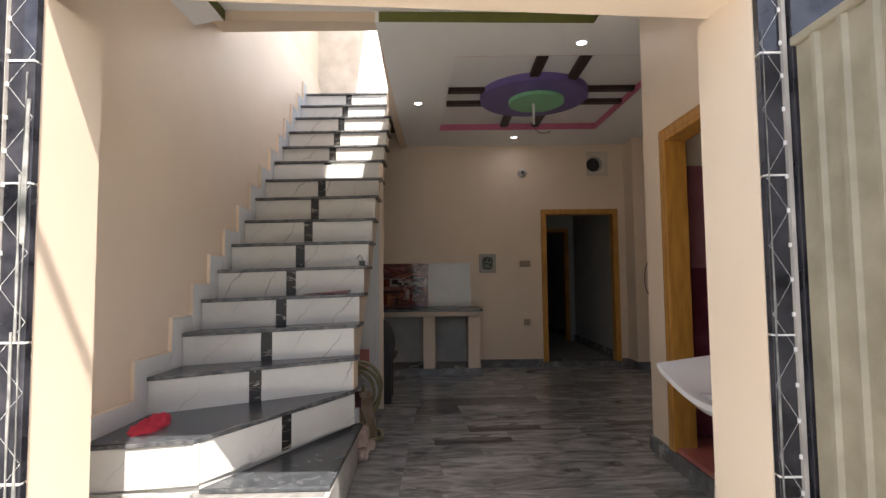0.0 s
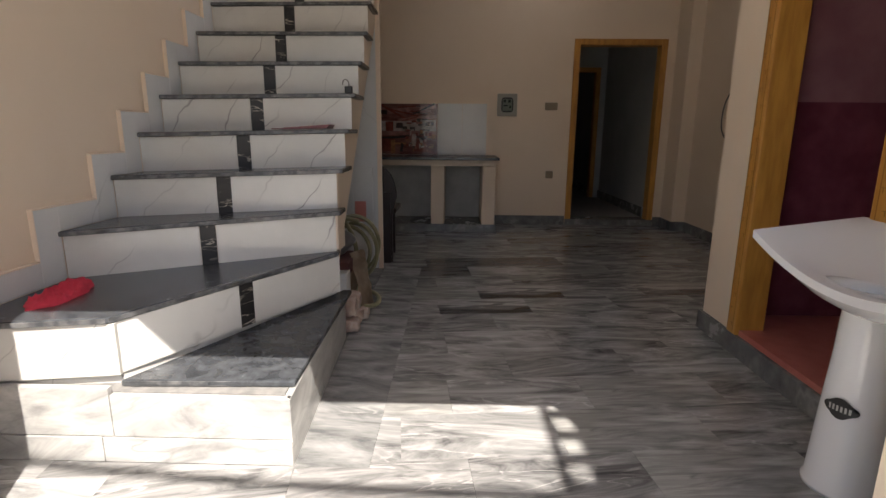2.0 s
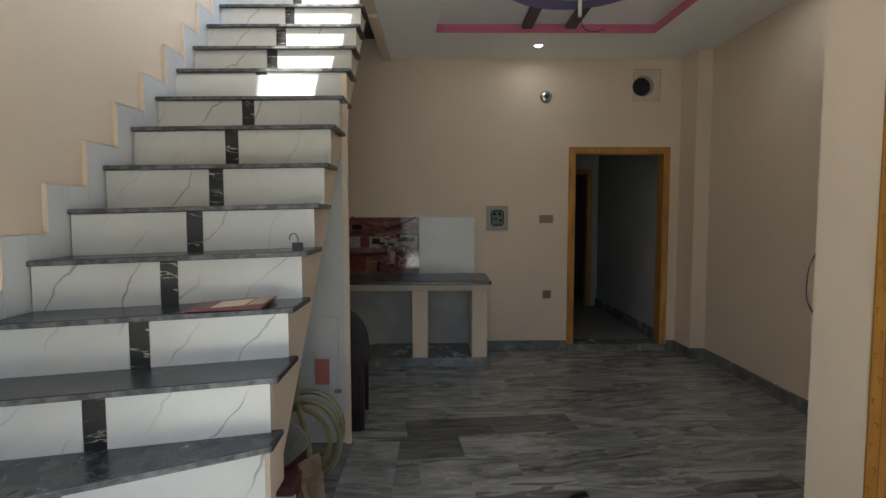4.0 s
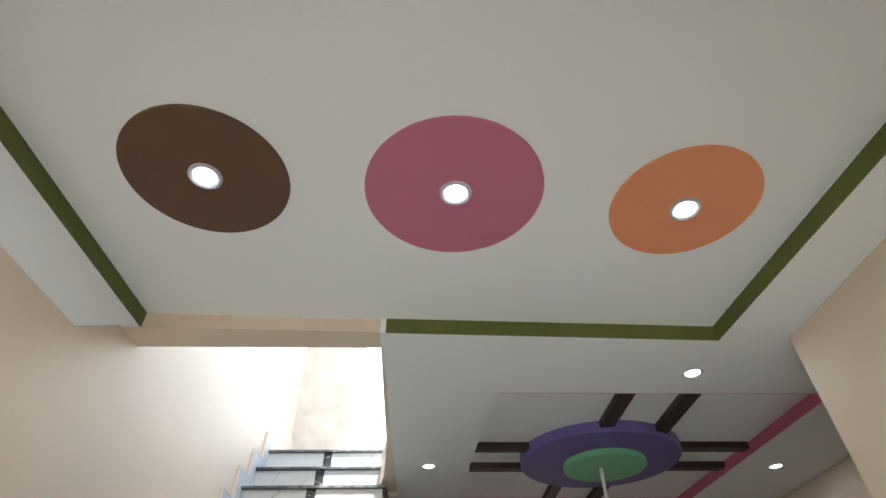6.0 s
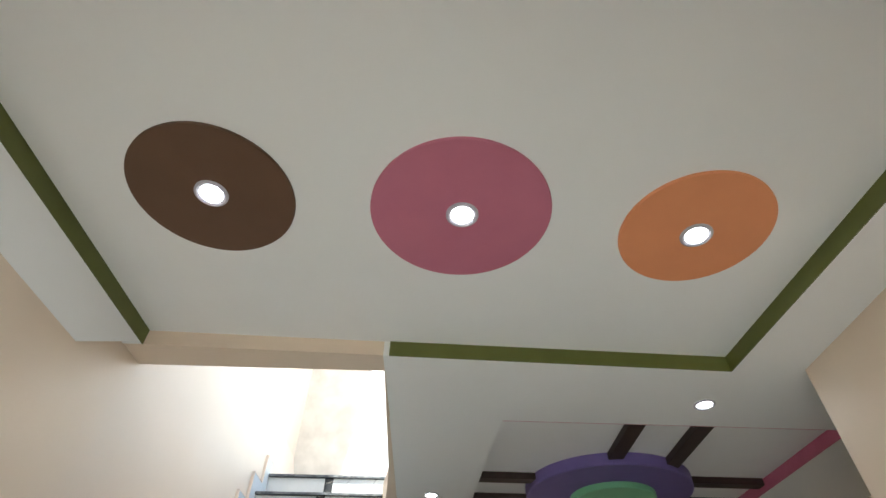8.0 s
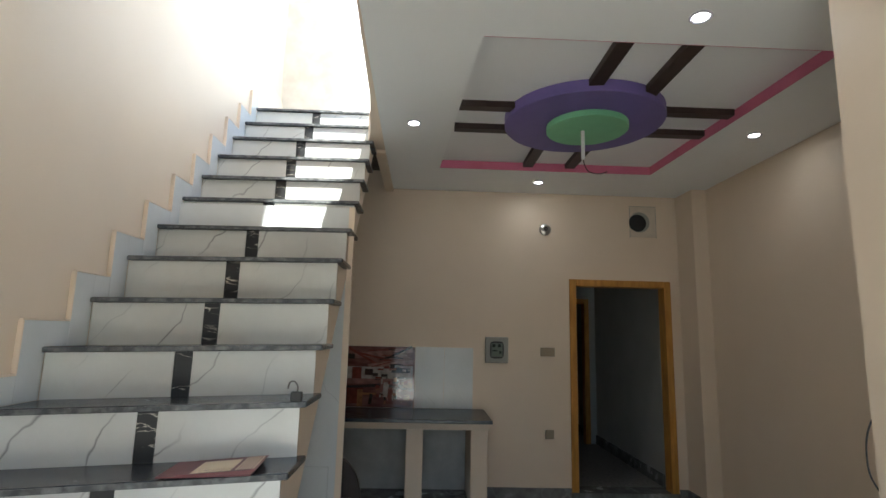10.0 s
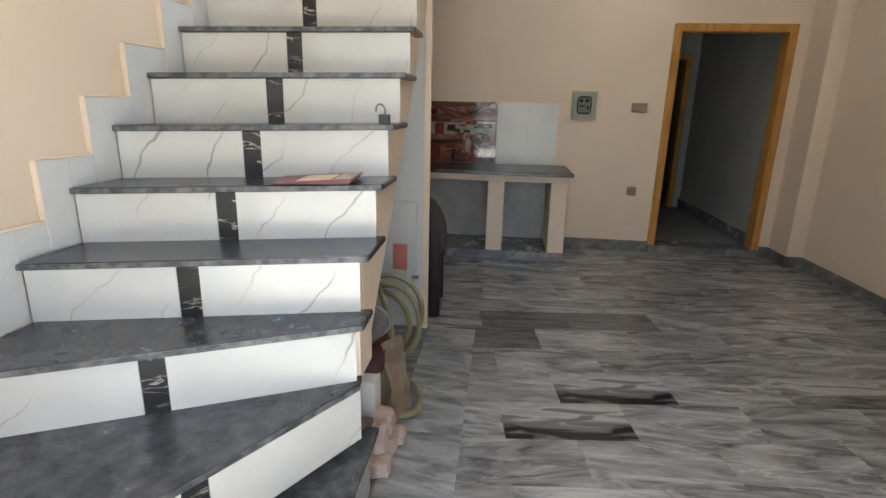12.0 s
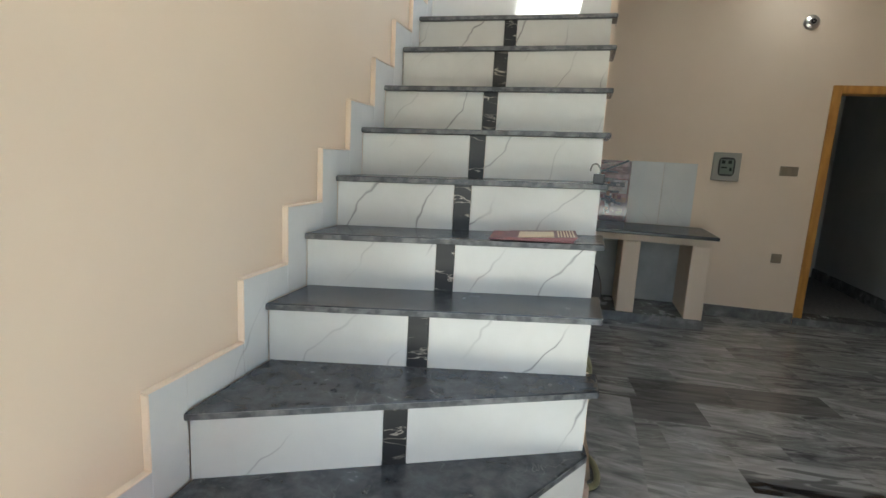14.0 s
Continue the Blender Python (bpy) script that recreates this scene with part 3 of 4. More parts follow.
ys = [6.42] + [LINE[k][-1][1] + 0.046 for k in range(4, 17)] + [9.3]
for i, (a, b) in enumerate(zip(ys, ys[1:])):
    top = Z(i + 3) - T - 0.001
    v = [[bm.verts.new((x, y, z)) for y, z in ((a, SOF(a)), (b, SOF(b)), (b, top), (a, top))] for x in (0.02, 0.978)]
    bm.faces.new(v[0]), bm.faces.new(v[1][::-1])
    for m in range(4):
        bm.faces.new((v[0][m], v[1][m], v[1][(m + 1) % 4], v[0][(m + 1) % 4]))
bmesh.ops.remove_doubles(bm, verts=bm.verts[:], dist=0.0005)
bmesh.ops.recalc_face_normals(bm, faces=bm.faces[:])
part("stair_flank", leaning(bm), CREAM, stairs, "peach-painted flank and soffit of the flight")
body2 = [(WX, 5.375), (0.46, 5.435), (0.98, 6.40), (0.98, 6.46), (WX, 6.46)]
part("winder_body", prism(body2, "z", 0.01, Z(2) - T - 0.001), WHITE_MARBLE, stairs)
part("winder_body", leaning(prism([(WX, 5.93), (SX - 0.002, 6.41), (SX - 0.002, 6.56), (WX, 6.6)], "z", Z(2) - 0.01, Z(3) - T - 0.001)), CREAM, stairs)
part("winder_body", leaning(prism([(WX, 6.30), (0.98, 6.52), (0.98, 6.75), (WX, 6.75)], "z", Z(3) - 0.01, Z(4) - T - 0.001)), CREAM, stairs)
# marble facing of the base
base = thing("stair_base", "light grey marble-faced block at the foot of the stairs", "stair base")
part("core", prism([(WX, 5.37), (1.04, 5.37), (0.99, 6.46), (0.52, 6.0), (WX, 6.0)], "z", 0.0, Z(1) - T - 0.001), GROUT, base)
for x0, x1, z1 in ((WX, 0.468, Z(1) - 0.001), (0.472, 1.065, Z(1) - T - 0.002)):
    part("facing", boxes((x0, x1, 5.345, 5.368, 0.092, z1), bevel=0.0015), BASEM, base)
for x0, x1 in ((WX, 0.43), (0.434, 1.065)):
    part("facing", boxes((x0, x1, 5.340, 5.368, 0.0, 0.089), bevel=0.0015), BASEM, base)
part("facing", prism([(1.066, 5.345), (1.066, 5.37), (1.01, 6.46), (0.992, 6.46), (1.042, 5.372)], "z", 0.0, Z(1) - T - 0.002), BASEM, base, "grey marble side facing")

# stepped tile skirting on the wall
skirt = thing("stair_skirting", "stepped white marble tile skirting up the stair wall", "skirting")
for k in range(2, 17):
    y0 = LINE[k][0][1]
    y1 = LINE[k + 1][0][1] if k < 16 else 9.24
    if k == 2:
        part("skirting_tile", boxes((WX, WT - 0.001, y0 - 0.01, y1 - 0.105, Z(k), Z(k) + 0.10), bevel=0.001), SKIRT, skirt)
    else:
        part("skirting_tile", boxes((WX, WT - 0.001, y0 + 0.021, y1 - 0.106, Z(k), Z(k) + 0.10), bevel=0.001), SKIRT, skirt)
        part("skirting_tile", boxes((WX, WT, y0 - 0.105, y0 + 0.02, Z(k - 1), Z(k) + 0.10), bevel=0.001), SKIRT, skirt)

for k in range(2, 17):
    y0 = LINE[k][0][1]
    y1 = LINE[k + 1][0][1] if k < 16 else 9.24
    ya = y0 + (-0.01 if k == 2 else -0.105)
    part("plaster_rim", boxes((WX, WT + 0.002, ya - 0.006, y1 - 0.106, Z(k) + 0.1005, Z(k) + 0.1065), bevel=0.002), CREAM, skirt, "raised plaster edge over the skirting")
    if k > 2:
        part("plaster_rim", boxes((WX, WT + 0.002, y0 - 0.1115, y0 - 0.1055, Z(k - 1) + 0.107, Z(k) + 0.100), bevel=0.002), CREAM, skirt, "raised plaster edge over the skirting")

# wall closing the space under the flight
structure("wall_under_stairs", boxes((WX, 0.985, 7.95, 8.03, 0, 2.3)), SKIRT, "bluish white wall under the stairs")
structure("wall_under_stairs_edge", boxes((0.975, 1.010, 7.93, 7.949, 0, 2.3)), CREAM, "peach-painted edge of the wall under the stairs")

# ---- counter ----
counter = thing("kitchen_counter", "low masonry counter with a dark stone top and two open bays", "counter")
part("worktop", boxes((0.5, 2.06, 9.50, BACK, 0.80, 0.83), bevel=0.006, seg=2), TREAD, counter, "dark grey stone worktop")
part("slab", boxes((0.5, 2.03, 9.58, BACK, 0.735, 0.799)), CREAM, counter)
for x0, x1 in ((1.315, 1.465), (1.88, 2.03)):
    part("leg", boxes((x0, x1, 9.60, BACK, 0.085, 0.734), bevel=0.008, seg=2), CREAM, counter)
part("plinth", boxes((0.5, 2.05, 9.60, BACK, 0.0, 0.084), bevel=0.003), SKB, counter, "grey marble plinth")
part("back_panel", boxes((0.5, 1.88, BACK - 0.03, BACK - 0.005, 0.085, 0.734)), CEMENTL, counter, "grey cement back of the bays")

splash = thing("backsplash", "glossy wall tiles above the counter", "wall tiles")
part("tile", boxes((1.366, 1.655, BACK - 0.012, BACK, 0.832, 1.425), bevel=0.001), SKIRT, splash)
part("tile", boxes((1.658, 1.945, BACK - 0.012, BACK, 0.832, 1.425), bevel=0.001), SKIRT, splash)

# ---- ceiling decoration and lamps ----


def disc_panel(x, y, r, material, label):
    t = thing("ceiling_disc", label, "ceiling decoration", (x, y, TRAYZ))
    part("disc", lathe([(r, 0.0), (r, -0.009), (r - 0.002, -0.012)], 72), material, t)
    return t


def downlight(x, y, z, r, label):
    t = thing("downlight", label, "ceiling lamp", (x, y, z), "ceiling downlights")
    part("trim_ring", lathe([(r * 1.42, 0), (r * 1.42, -0.004), (r * 1.22, -0.008), (r * 1.0, -0.004), (r * 1.0, 0)], 36), TRIM, t, "grey trim ring")
    part("lens", lathe([(r * 0.99, -0.001), (r * 0.93, -0.005)], 36), LAMP, t, "lit white lens")
    lt = new("glow", bpy.data.lights.new("glow", "AREA"))
    lt.data.shape, lt.data.size, lt.data.energy, lt.data.color = "DISK", r * 1.8, LAMP_W, (1.0, 0.96, 0.95)
    lt.parent, lt.location = t, (0, 0, -0.012)
    return t


TRIM = mat("grey_trim_plastic", (0.50, 0.48, 0.54), 0.4)
LAMP_W = 0.3
disc_panel(0.570, 5.808, 0.278, DISC_BROWN, "round chocolate brown panel on the white ceiling")
disc_panel(1.418, 5.872, 0.315, DISC_PINK, "round rose pink panel on the white ceiling")
disc_panel(2.256, 5.922, 0.266, DISC_ORANGE, "round orange panel on the white ceiling")
for x, y in ((0.570, 5.803), (1.423, 5.868), (2.262, 5.934)):
    downlight(x, y, TRAYZ - 0.013, 0.040, "round lit downlight in a painted ceiling disc")
for x, y in ((2.693, 7.043), (1.329, 8.417), (2.522, 9.775), (3.82, 8.41)):
    downlight(x, y, CZ, 0.037, "small round lit downlight in the white ceiling")

MX, MY = 2.535, 8.36
rose = thing("ceiling_rose", "round purple and mint green ceiling medallion with dark bars", "ceiling decoration", (MX, MY, TRAYZ))
part("purple_disc", lathe([(0.555, 0), (0.555, -0.068), (0.548, -0.075)], 96), PURPLE, rose, "purple painted disc")
part("green_disc", lathe([(0.285, -0.075), (0.285, -0.110), (0.280, -0.115)], 72, (0.03, 0, 0)), MINT, rose, "mint green painted disc")
for side, s0, s1 in (("east", -0.17, 0.21), ("west", -0.155, 0.235)):
    for s in (s0, s1):
        a, b = (0.48, RX1 - MX - 0.012) if side == "east" else (-(MX - 1.60) + 0.03, -0.48)
        part("bar", boxes((a, b, s - 0.04, s + 0.04, -0.045, -0.001), bevel=0.002), DBROWN, rose, "dark brown bar")
for side, s0, s1 in (("north", -0.185, 0.20), ("south", -0.08, 0.295)):
    for s in (s0, s1):
        a, b = (0.46, RY1 - MY - 0.012) if side == "north" else (-(MY - RY0) + 0.012, -0.44)
        part("bar", boxes((s - 0.045, s + 0.045, a, b, -0.045, -0.001), bevel=0.002), DBROWN, rose, "dark brown bar")
part("pipe", lathe([(0.013, -0.10), (0.013, -0.33), (0.010, -0.33)], 16, (0, 0, 0)), WHITEP, rose, "white fan pipe")
part("wire", tube([(0.0, 0, -0.32), (0.01, 0, -0.37), (0.05, 0.02, -0.41), (0.12, 0.02, -0.42), (0.17, 0.0, -0.41)], 0.0035), BLACK, rose, "loose wire")

# ---- fittings on the back wall ----
meter = thing("meter_box", "grey metal meter box with a dark oval window", "meter box")
part("box", boxes((2.066, 2.296, BACK - 0.035, BACK, 1.285, 1.54), bevel=0.006, seg=2), GREYBOX, meter)
part("window", prism([(2.181 + 0.070 * (abs(math.cos(a)) ** 0.45) * math.copysign(1, math.cos(a)), 1.413 + 0.085 * (abs(math.sin(a)) ** 0.45) * math.copysign(1, math.sin(a))) for a in [math.pi * 2 * i / 32 for i in range(32)]], "y", BACK - 0.040, BACK - 0.034), BLACK, meter, "black window rim")
part("glass", boxes((2.125, 2.237, BACK - 0.043, BACK - 0.0401, 1.345, 1.48), bevel=0.001), mat("meter_glass", (0.16, 0.19, 0.16), 0.15), meter, "greenish glass")
for x, z, w, h in ((2.15, 1.455, 0.03, 0.03), (2.205, 1.455, 0.03, 0.03), (2.16, 1.405, 0.05, 0.012), (2.215, 1.39, 0.02, 0.03)):
    part("dial", boxes((x - w / 2, x + w / 2, BACK - 0.045, BACK - 0.0431, z - h / 2, z + h / 2)), DGLASS, meter)


def plate(x, z, w, h, n, label, axis="y"):
    t = thing("switch_plate", label, "switch plate")
    if axis == "y":
        part("plate", boxes((x - w / 2, x + w / 2, BACK - 0.012, BACK, z - h / 2, z + h / 2), bevel=0.003), BEIGE, t)
        for i in range(n):
            c = x + (i - (n - 1) / 2) * w / (n + 0.4)
            part("rocker", boxes((c - w / (n + 0.4) * 0.42, c + w / (n + 0.4) * 0.42, BACK - 0.016, BACK - 0.0121, z - h * 0.33, z + h * 0.33), bevel=0.001), BEIGE, t)
    else:
        part("plate", boxes((BATHX - 0.012, BATHX, x - w / 2, x + w / 2, z - h / 2, z + h / 2), bevel=0.003), BEIGE, t)
        for i in range(n):
            c = x + (i - (n - 1) / 2) * w / (n + 0.4)
            part("rocker", boxes((BATHX - 0.016, BATHX - 0.0121, c - w / (n + 0.4) * 0.42, c + w / (n + 0.4) * 0.42, z - h * 0.33, z + h * 0.33), bevel=0.001), BEIGE, t)
    return t


plate(2.70, 1.402, 0.145, 0.085, 3, "beige switch plate on the peach back wall")
plate(2.715, 0.605, 0.085, 0.085, 1, "small beige socket plate low on the back wall")
plate(5.45, 1.245, 0.085, 0.085, 2, "beige switch plate beside the bathroom door", "x")
holder = thing("lamp_holder", "round chrome wall lamp holder without a bulb", "lamp holder", (2.684, BACK, 2.665))
part("cup", lathe([(0.062, 0), (0.062, -0.006), (0.05, -0.02), (0.03, -0.028), (0.03, -0.05), (0.022, -0.05), (0.022, -0.03)], 32, axis="y"), METAL, holder)
part("socket_hole", lathe([(0.021, -0.029), (0.021, -0.0515), (0.012, -0.0520)], 24, axis="y"), BLACK, holder)
part("contact", lathe([(0.007, -0.052), (0.005, -0.056)], 12, axis="y"), METAL, holder)
vent = thing("fan_hole", "square patched plaster panel round an open fan hole", "vent")
part("panel", boxes((3.593, 3.865, BACK - 0.008, BACK, 2.615, 2.945), bevel=0.003), mat("patched_plaster", (0.62, 0.53, 0.43), 0.7, c2=(0.68, 0.58, 0.47), scale=14), vent)
part("groove", boxes((3.587, 3.592, BACK - 0.003, BACK - 0.0005, 2.61, 2.95), (3.866, 3.871, BACK - 0.003, BACK - 0.0005, 2.61, 2.95), (3.592, 3.866, BACK - 0.003, BACK - 0.0005, 2.9455, 2.950)), GREYBOX, vent, "dark groove round the panel")
part("sleeve", lathe([(0.108, -0.0125), (0.108, -0.009), (0.085, -0.009)], 40, (3.69, BACK, 2.775), "y"), GREYBOX, vent, "cut edge of the hole")
# No real opening: a black disc carries the shade inside the hole.
part("hole", lathe([(0.092, -0.0135), (0.092, -0.0126)], 40, (3.668, BACK, 2.765), "y"), BLACK, vent, "flat black disc that stands for the hole's unlit depth")
cable = thing("loose_cable", "loose black cable hanging from the wall", "cable")
part("cord", tube([(3.03, 6.705, 1.31), (3.012, 6.712, 1.26), (3.004, 6.716, 1.2), (3.006, 6.714, 1.12), (3.03, 6.705, 1.06)], 0.003), BLACK, cable)

# picture tile over the counter
pic = thing("picture_tile", "glossy printed wall tile showing a brown kitchen interior", "picture tile")
part("tile", boxes((0.60, 1.363, BACK - 0.012, BACK, 0.832, 1.42), bevel=0.001), mat("brown_print", (0.10, 0.035, 0.028), 0.08, c2=(0.22, 0.10, 0.085), scale=7, stretch=(1, 1, 2.4), coat=0.6), pic)
PRINT = {"ochre": (0.34, 0.15, 0.07), "pale": (0.42, 0.36, 0.33), "dark": (0.04, 0.016, 0.014), "rust": (0.20, 0.05, 0.035), "rose": (0.30, 0.15, 0.13)}
PRINT = {k: mat("print_" + k, c, 0.08, c2=tuple(v * 0.6 for v in c), scale=18, coat=0.6) for k, c in PRINT.items()}
for i, (x, z, w, h, a, c) in enumerate([
        (1.07, 1.35, 0.56, 0.05, -0.12, "rose"), (1.12, 1.30, 0.46, 0.018, 0.22, "rust"), (0.96, 1.33, 0.3, 0.022, 0.5, "rust"), (1.24, 1.36, 0.22, 0.02, -0.45, "dark"),
        (1.18, 1.25, 0.34, 0.04, -0.1, "rose"), (1.0, 1.16, 0.40, 0.12, 0, "pale"), (1.26, 1.15, 0.18, 0.17, 0, "pale"), (0.93, 1.15, 0.07, 0.13, 0, "rust"),
        (1.02, 1.17, 0.06, 0.06, 0, "dark"), (1.26, 1.19, 0.14, 0.045, 0, "dark"), (1.25, 1.11, 0.09, 0.03, 0, "dark"), (1.1, 1.08, 0.50, 0.05, 0, "rose"),
        (0.96, 1.03, 0.30, 0.03, -0.08, "dark"), (0.90, 0.94, 0.16, 0.15, 0, "rust"), (0.96, 0.92, 0.04, 0.16, 0, "ochre"), (1.03, 0.96, 0.10, 0.02, 0, "ochre"),
        (1.04, 0.91, 0.025, 0.1, 0.15, "dark"), (1.25, 0.93, 0.20, 0.14, 0.1, "rust"), (1.15, 1.0, 0.04, 0.14, 0.1, "pale"), (1.22, 0.97, 0.025, 0.12, -0.2, "pale"),
        (1.12, 1.10, 0.012, 0.09, 0, "pale"), (1.30, 1.05, 0.10, 0.05, 0.15, "ochre"), (0.87, 1.32, 0.08, 0.05, 0, "dark")]):
    x, w = 1.363 - (1.363 - x) * 1.32, w * 1.32
    bm = boxes((-w / 2, w / 2, BACK - 0.0130 - 0.00006 * i, BACK - 0.0121, -h / 2, h / 2))
    bmesh.ops.transform(bm, matrix=Matrix.Translation((min(x, 1.36 - w / 2), 0, z)) @ Matrix.Rotation(a, 4, "Y"), verts=bm.verts)
    part("printed_patch", bm, PRINT[c], pic)

rp = random.Random(11)
for i in range(70):
    w, hgt, c = rp.uniform(0.012, 0.07), rp.uniform(0.006, 0.045), rp.choice(("dark", "rust", "rose", "pale", "dark", "ochre"))
    x, z = rp.uniform(0.97, 1.32), rp.uniform(0.87, 1.39)
    if z > 1.24:
        w, hgt, c = w * 3, hgt * 0.4, rp.choice(("rust", "rose", "dark"))
    if c == "pale" and z < 1.05:
        w, hgt = w * 0.35, hgt * 1.6
    bm = boxes((-w / 2, w / 2, BACK - 0.0146 - 0.00004 * i, BACK - 0.0121, -hgt / 2, hgt / 2))
    bmesh.ops.transform(bm, matrix=Matrix.Translation((min(x, 1.355 - w / 2), 0, z)) @ Matrix.Rotation(rp.uniform(-0.35, 0.35) if z > 1.24 or z < 1.05 else rp.uniform(-0.06, 0.06), 4, "Y"), verts=bm.verts)
    part("printed_patch", bm, PRINT[c], pic)

# ---- wash basin ----
basin = thing("wash_basin", "white ceramic pedestal wash basin with upswept corners", "wash basin")
bm = bmesh.new()
NU, NV = 14, 22


def bowl(u, v, under):
    x = 3.012 - u * (0.352 + 0.02 * v * v) + 0.0
    y = 5.25 + 0.40 * v
    rim = 0.812 - 0.050 * u - 0.10 * u * (1 - v * v)
    if under:
        body = (1 - (2 * u - 1) ** 2) * (1 - v * v)
        return (x, y, rim - 0.026 - 0.11 * max(body, 0) ** 0.8)
    dip = max((1 - (2.1 * u - 1.02) ** 2) * (1 - (v / 0.96) ** 2), 0)
    return (x, y, rim - 0.055 * dip)


top = [[bm.verts.new(bowl(i / NU, -1 + 2 * j / NV, False)) for j in range(NV + 1)] for i in range(NU + 1)]
low = [[bm.verts.new(bowl(i / NU, -1 + 2 * j / NV, True)) for j in range(NV + 1)] for i in range(NU + 1)]
for i in range(NU):
    for j in range(NV):
        bm.faces.new((top[i][j], top[i][j + 1], top[i + 1][j + 1], top[i + 1][j]))
        bm.faces.new((low[i][j], low[i + 1][j], low[i + 1][j + 1], low[i][j + 1]))
rim = [(i, 0) for i in range(NU)] + [(NU, j) for j in range(NV)] + [(i, NV) for i in range(NU, 0, -1)] + [(0, j) for j in range(NV, 0, -1)]
for (a, b), (c, d) in zip(rim, rim[1:] + rim[:1]):
    bm.faces.new((top[a][b], low[a][b], low[c][d], top[c][d]))
bmesh.ops.recalc_face_normals(bm, faces=bm.faces[:])
ob = part("bowl", bm, CERAMIC, basin, smooth=True)
ob.data.set_sharp_from_angle(angle=radians(40))
part("pedestal", lathe([(0.108, 0.0), (0.108, 0.012), (0.100, 0.03), (0.090, 0.25), (0.078, 0.45), (0.076, 0.58), (0.095, 0.645), (0.13, 0.672)], 40, (2.828, 5.31, 0)), CERAMIC, basin, "tapered white pedestal", smooth=True)
oval = [(0.046 * math.cos(a) * (1 + 0.10 * math.cos(4 * a)), 0.030 * math.sin(a) * (1 + 0.12 * math.cos(4 * a))) for a in [2 * math.pi * i / 40 for i in range(40)]]
bm = bmesh.new()


def on_pedestal(p, r):
    a = math.atan2(4.2 - 5.31, 1.75 - 2.828) - 0.30 + p[0] / 0.094
    return (2.828 + r * math.cos(a), 5.31 + r * math.sin(a), 0.290 + p[1])


A = [bm.verts.new(on_pedestal(p, 0.0935)) for p in oval]
c = bm.verts.new(on_pedestal((0, 0), 0.0940))
for i in range(40):
    bm.faces.new((A[i], A[(i + 1) % 40], c))
part("sticker", bm, BLACK, basin, "dark scalloped sticker")
for i in range(6):
    bm = bmesh.new()
    x = -0.027 + i * 0.0108
    q = [bm.verts.new(on_pedestal(p, 0.0949)) for p in ((x - 0.003, -0.009), (x + 0.003, -0.009), (x + 0.003, 0.009), (x - 0.003, 0.009))]
    bm.faces.new(q)
    part("sticker_bar", bm, mat("sticker_grey", (0.42, 0.42, 0.40), 0.4) if i == 0 else bpy.data.materials["sticker_grey"], basin)

# ---- things on the stairs ----
cloth = thing("cloth", "crumpled red cotton cloth lying on a marble tread", "cloth")
bm = bmesh.new()
N = 34
rnd = lambda x, y, s: noise.noise(Vector((x * s, y * s, 1.7)))
g = []
for i in range(N + 1):
    row = []
    for j in range(N + 1):
        a, b = i / N * 2 - 1, j / N * 2 - 1
        m = max(abs(a), abs(b)) or 1
        r = m / math.hypot(a, b) if (a or b) else 1
        a2, b2 = a * r, b * r
        edge = 1 + 0.28 * rnd(a2, b2, 1.9)
        px, py = a2 * 0.170 * edge, b2 * 0.072 * edge
        h = (1 - min(a2 * a2 + b2 * b2, 1) ** 3)
        z = 0.004 + h * (0.010 + 0.045 * (1 - 2.2 * abs(rnd(px * 0.4, py, 16))) ** 2 * 0.5 + 0.022 * (1 - 2 * abs(rnd(px + 0.3 * py, py * 1.2 - 0.4 * px, 34))) ** 2)
        row.append(bm.verts.new((px, py, z)))
    g.append(row)
for i in range(N):
    for j in range(N):
        bm.faces.new((g[i][j], g[i + 1][j], g[i + 1][j + 1], g[i][j + 1]))
border = [(i, 0) for i in range(N)] + [(N, j) for j in range(N)] + [(i, N) for i in range(N, 0, -1)] + [(0, j) for j in range(N, 0, -1)]
base_ = {q: bm.verts.new((g[q[0]][q[1]].co.x, g[q[0]][q[1]].co.y, 0)) for q in border}
for p, q in zip(border, border[1:] + border[:1]):
    bm.faces.new((g[p[0]][p[1]], base_[p], base_[q], g[q[0]][q[1]]))
bmesh.ops.transform(bm, matrix=Matrix.Translation((0.118, 5.66, Z(2) + 0.001)) @ Matrix.Rotation(radians(100), 4, "Z"), verts=bm.verts)
bmesh.ops.recalc_face_normals(bm, faces=bm.faces[:])
part("fabric", bm, RED, cloth, smooth=True)

book = thing("leaflet", "maroon folded leaflet with a cream print lying on a tread", "leaflet", (0.76, 6.72, Z(5) + 0.0255))
book.rotation_euler = (0, -0.026, radians(4))
part("sheet", boxes((-0.15, 0.14, -0.10, 0.10, 0, 0.005), bevel=0.001), MAROON, book)
part("flap", prism([(-0.09, 0.0052), (0.14, 0.0052), (0.155, 0.0200), (-0.09, 0.008)], "y", -0.098, 0.095), MAROON, book)
bm = boxes((-0.05, 0.075, -0.050, 0.060, -0.0002, 0.0004))
rise = Matrix.Translation((0, 0, 0.0128)) @ Matrix.Rotation(-0.049, 4, "Y")
bmesh.ops.transform(bm, matrix=rise, verts=bm.verts)
part("print", bm, CREAMPR, book, "cream printed field")
for i in range(6):
    for x0, x1, y0, y1 in ((0.088 + 0.0105 * i, 0.093 + 0.0105 * i, -0.085, 0.085), (-0.05, 0.075, -0.090 + 0.0068 * i, -0.087 + 0.0068 * i)):
        bm = boxes((x0, x1, y0, y1, -0.0002, 0.0004))
        bmesh.ops.transform(bm, matrix=rise, verts=bm.verts)
        part("stripe", bm, CREAMPR, book)
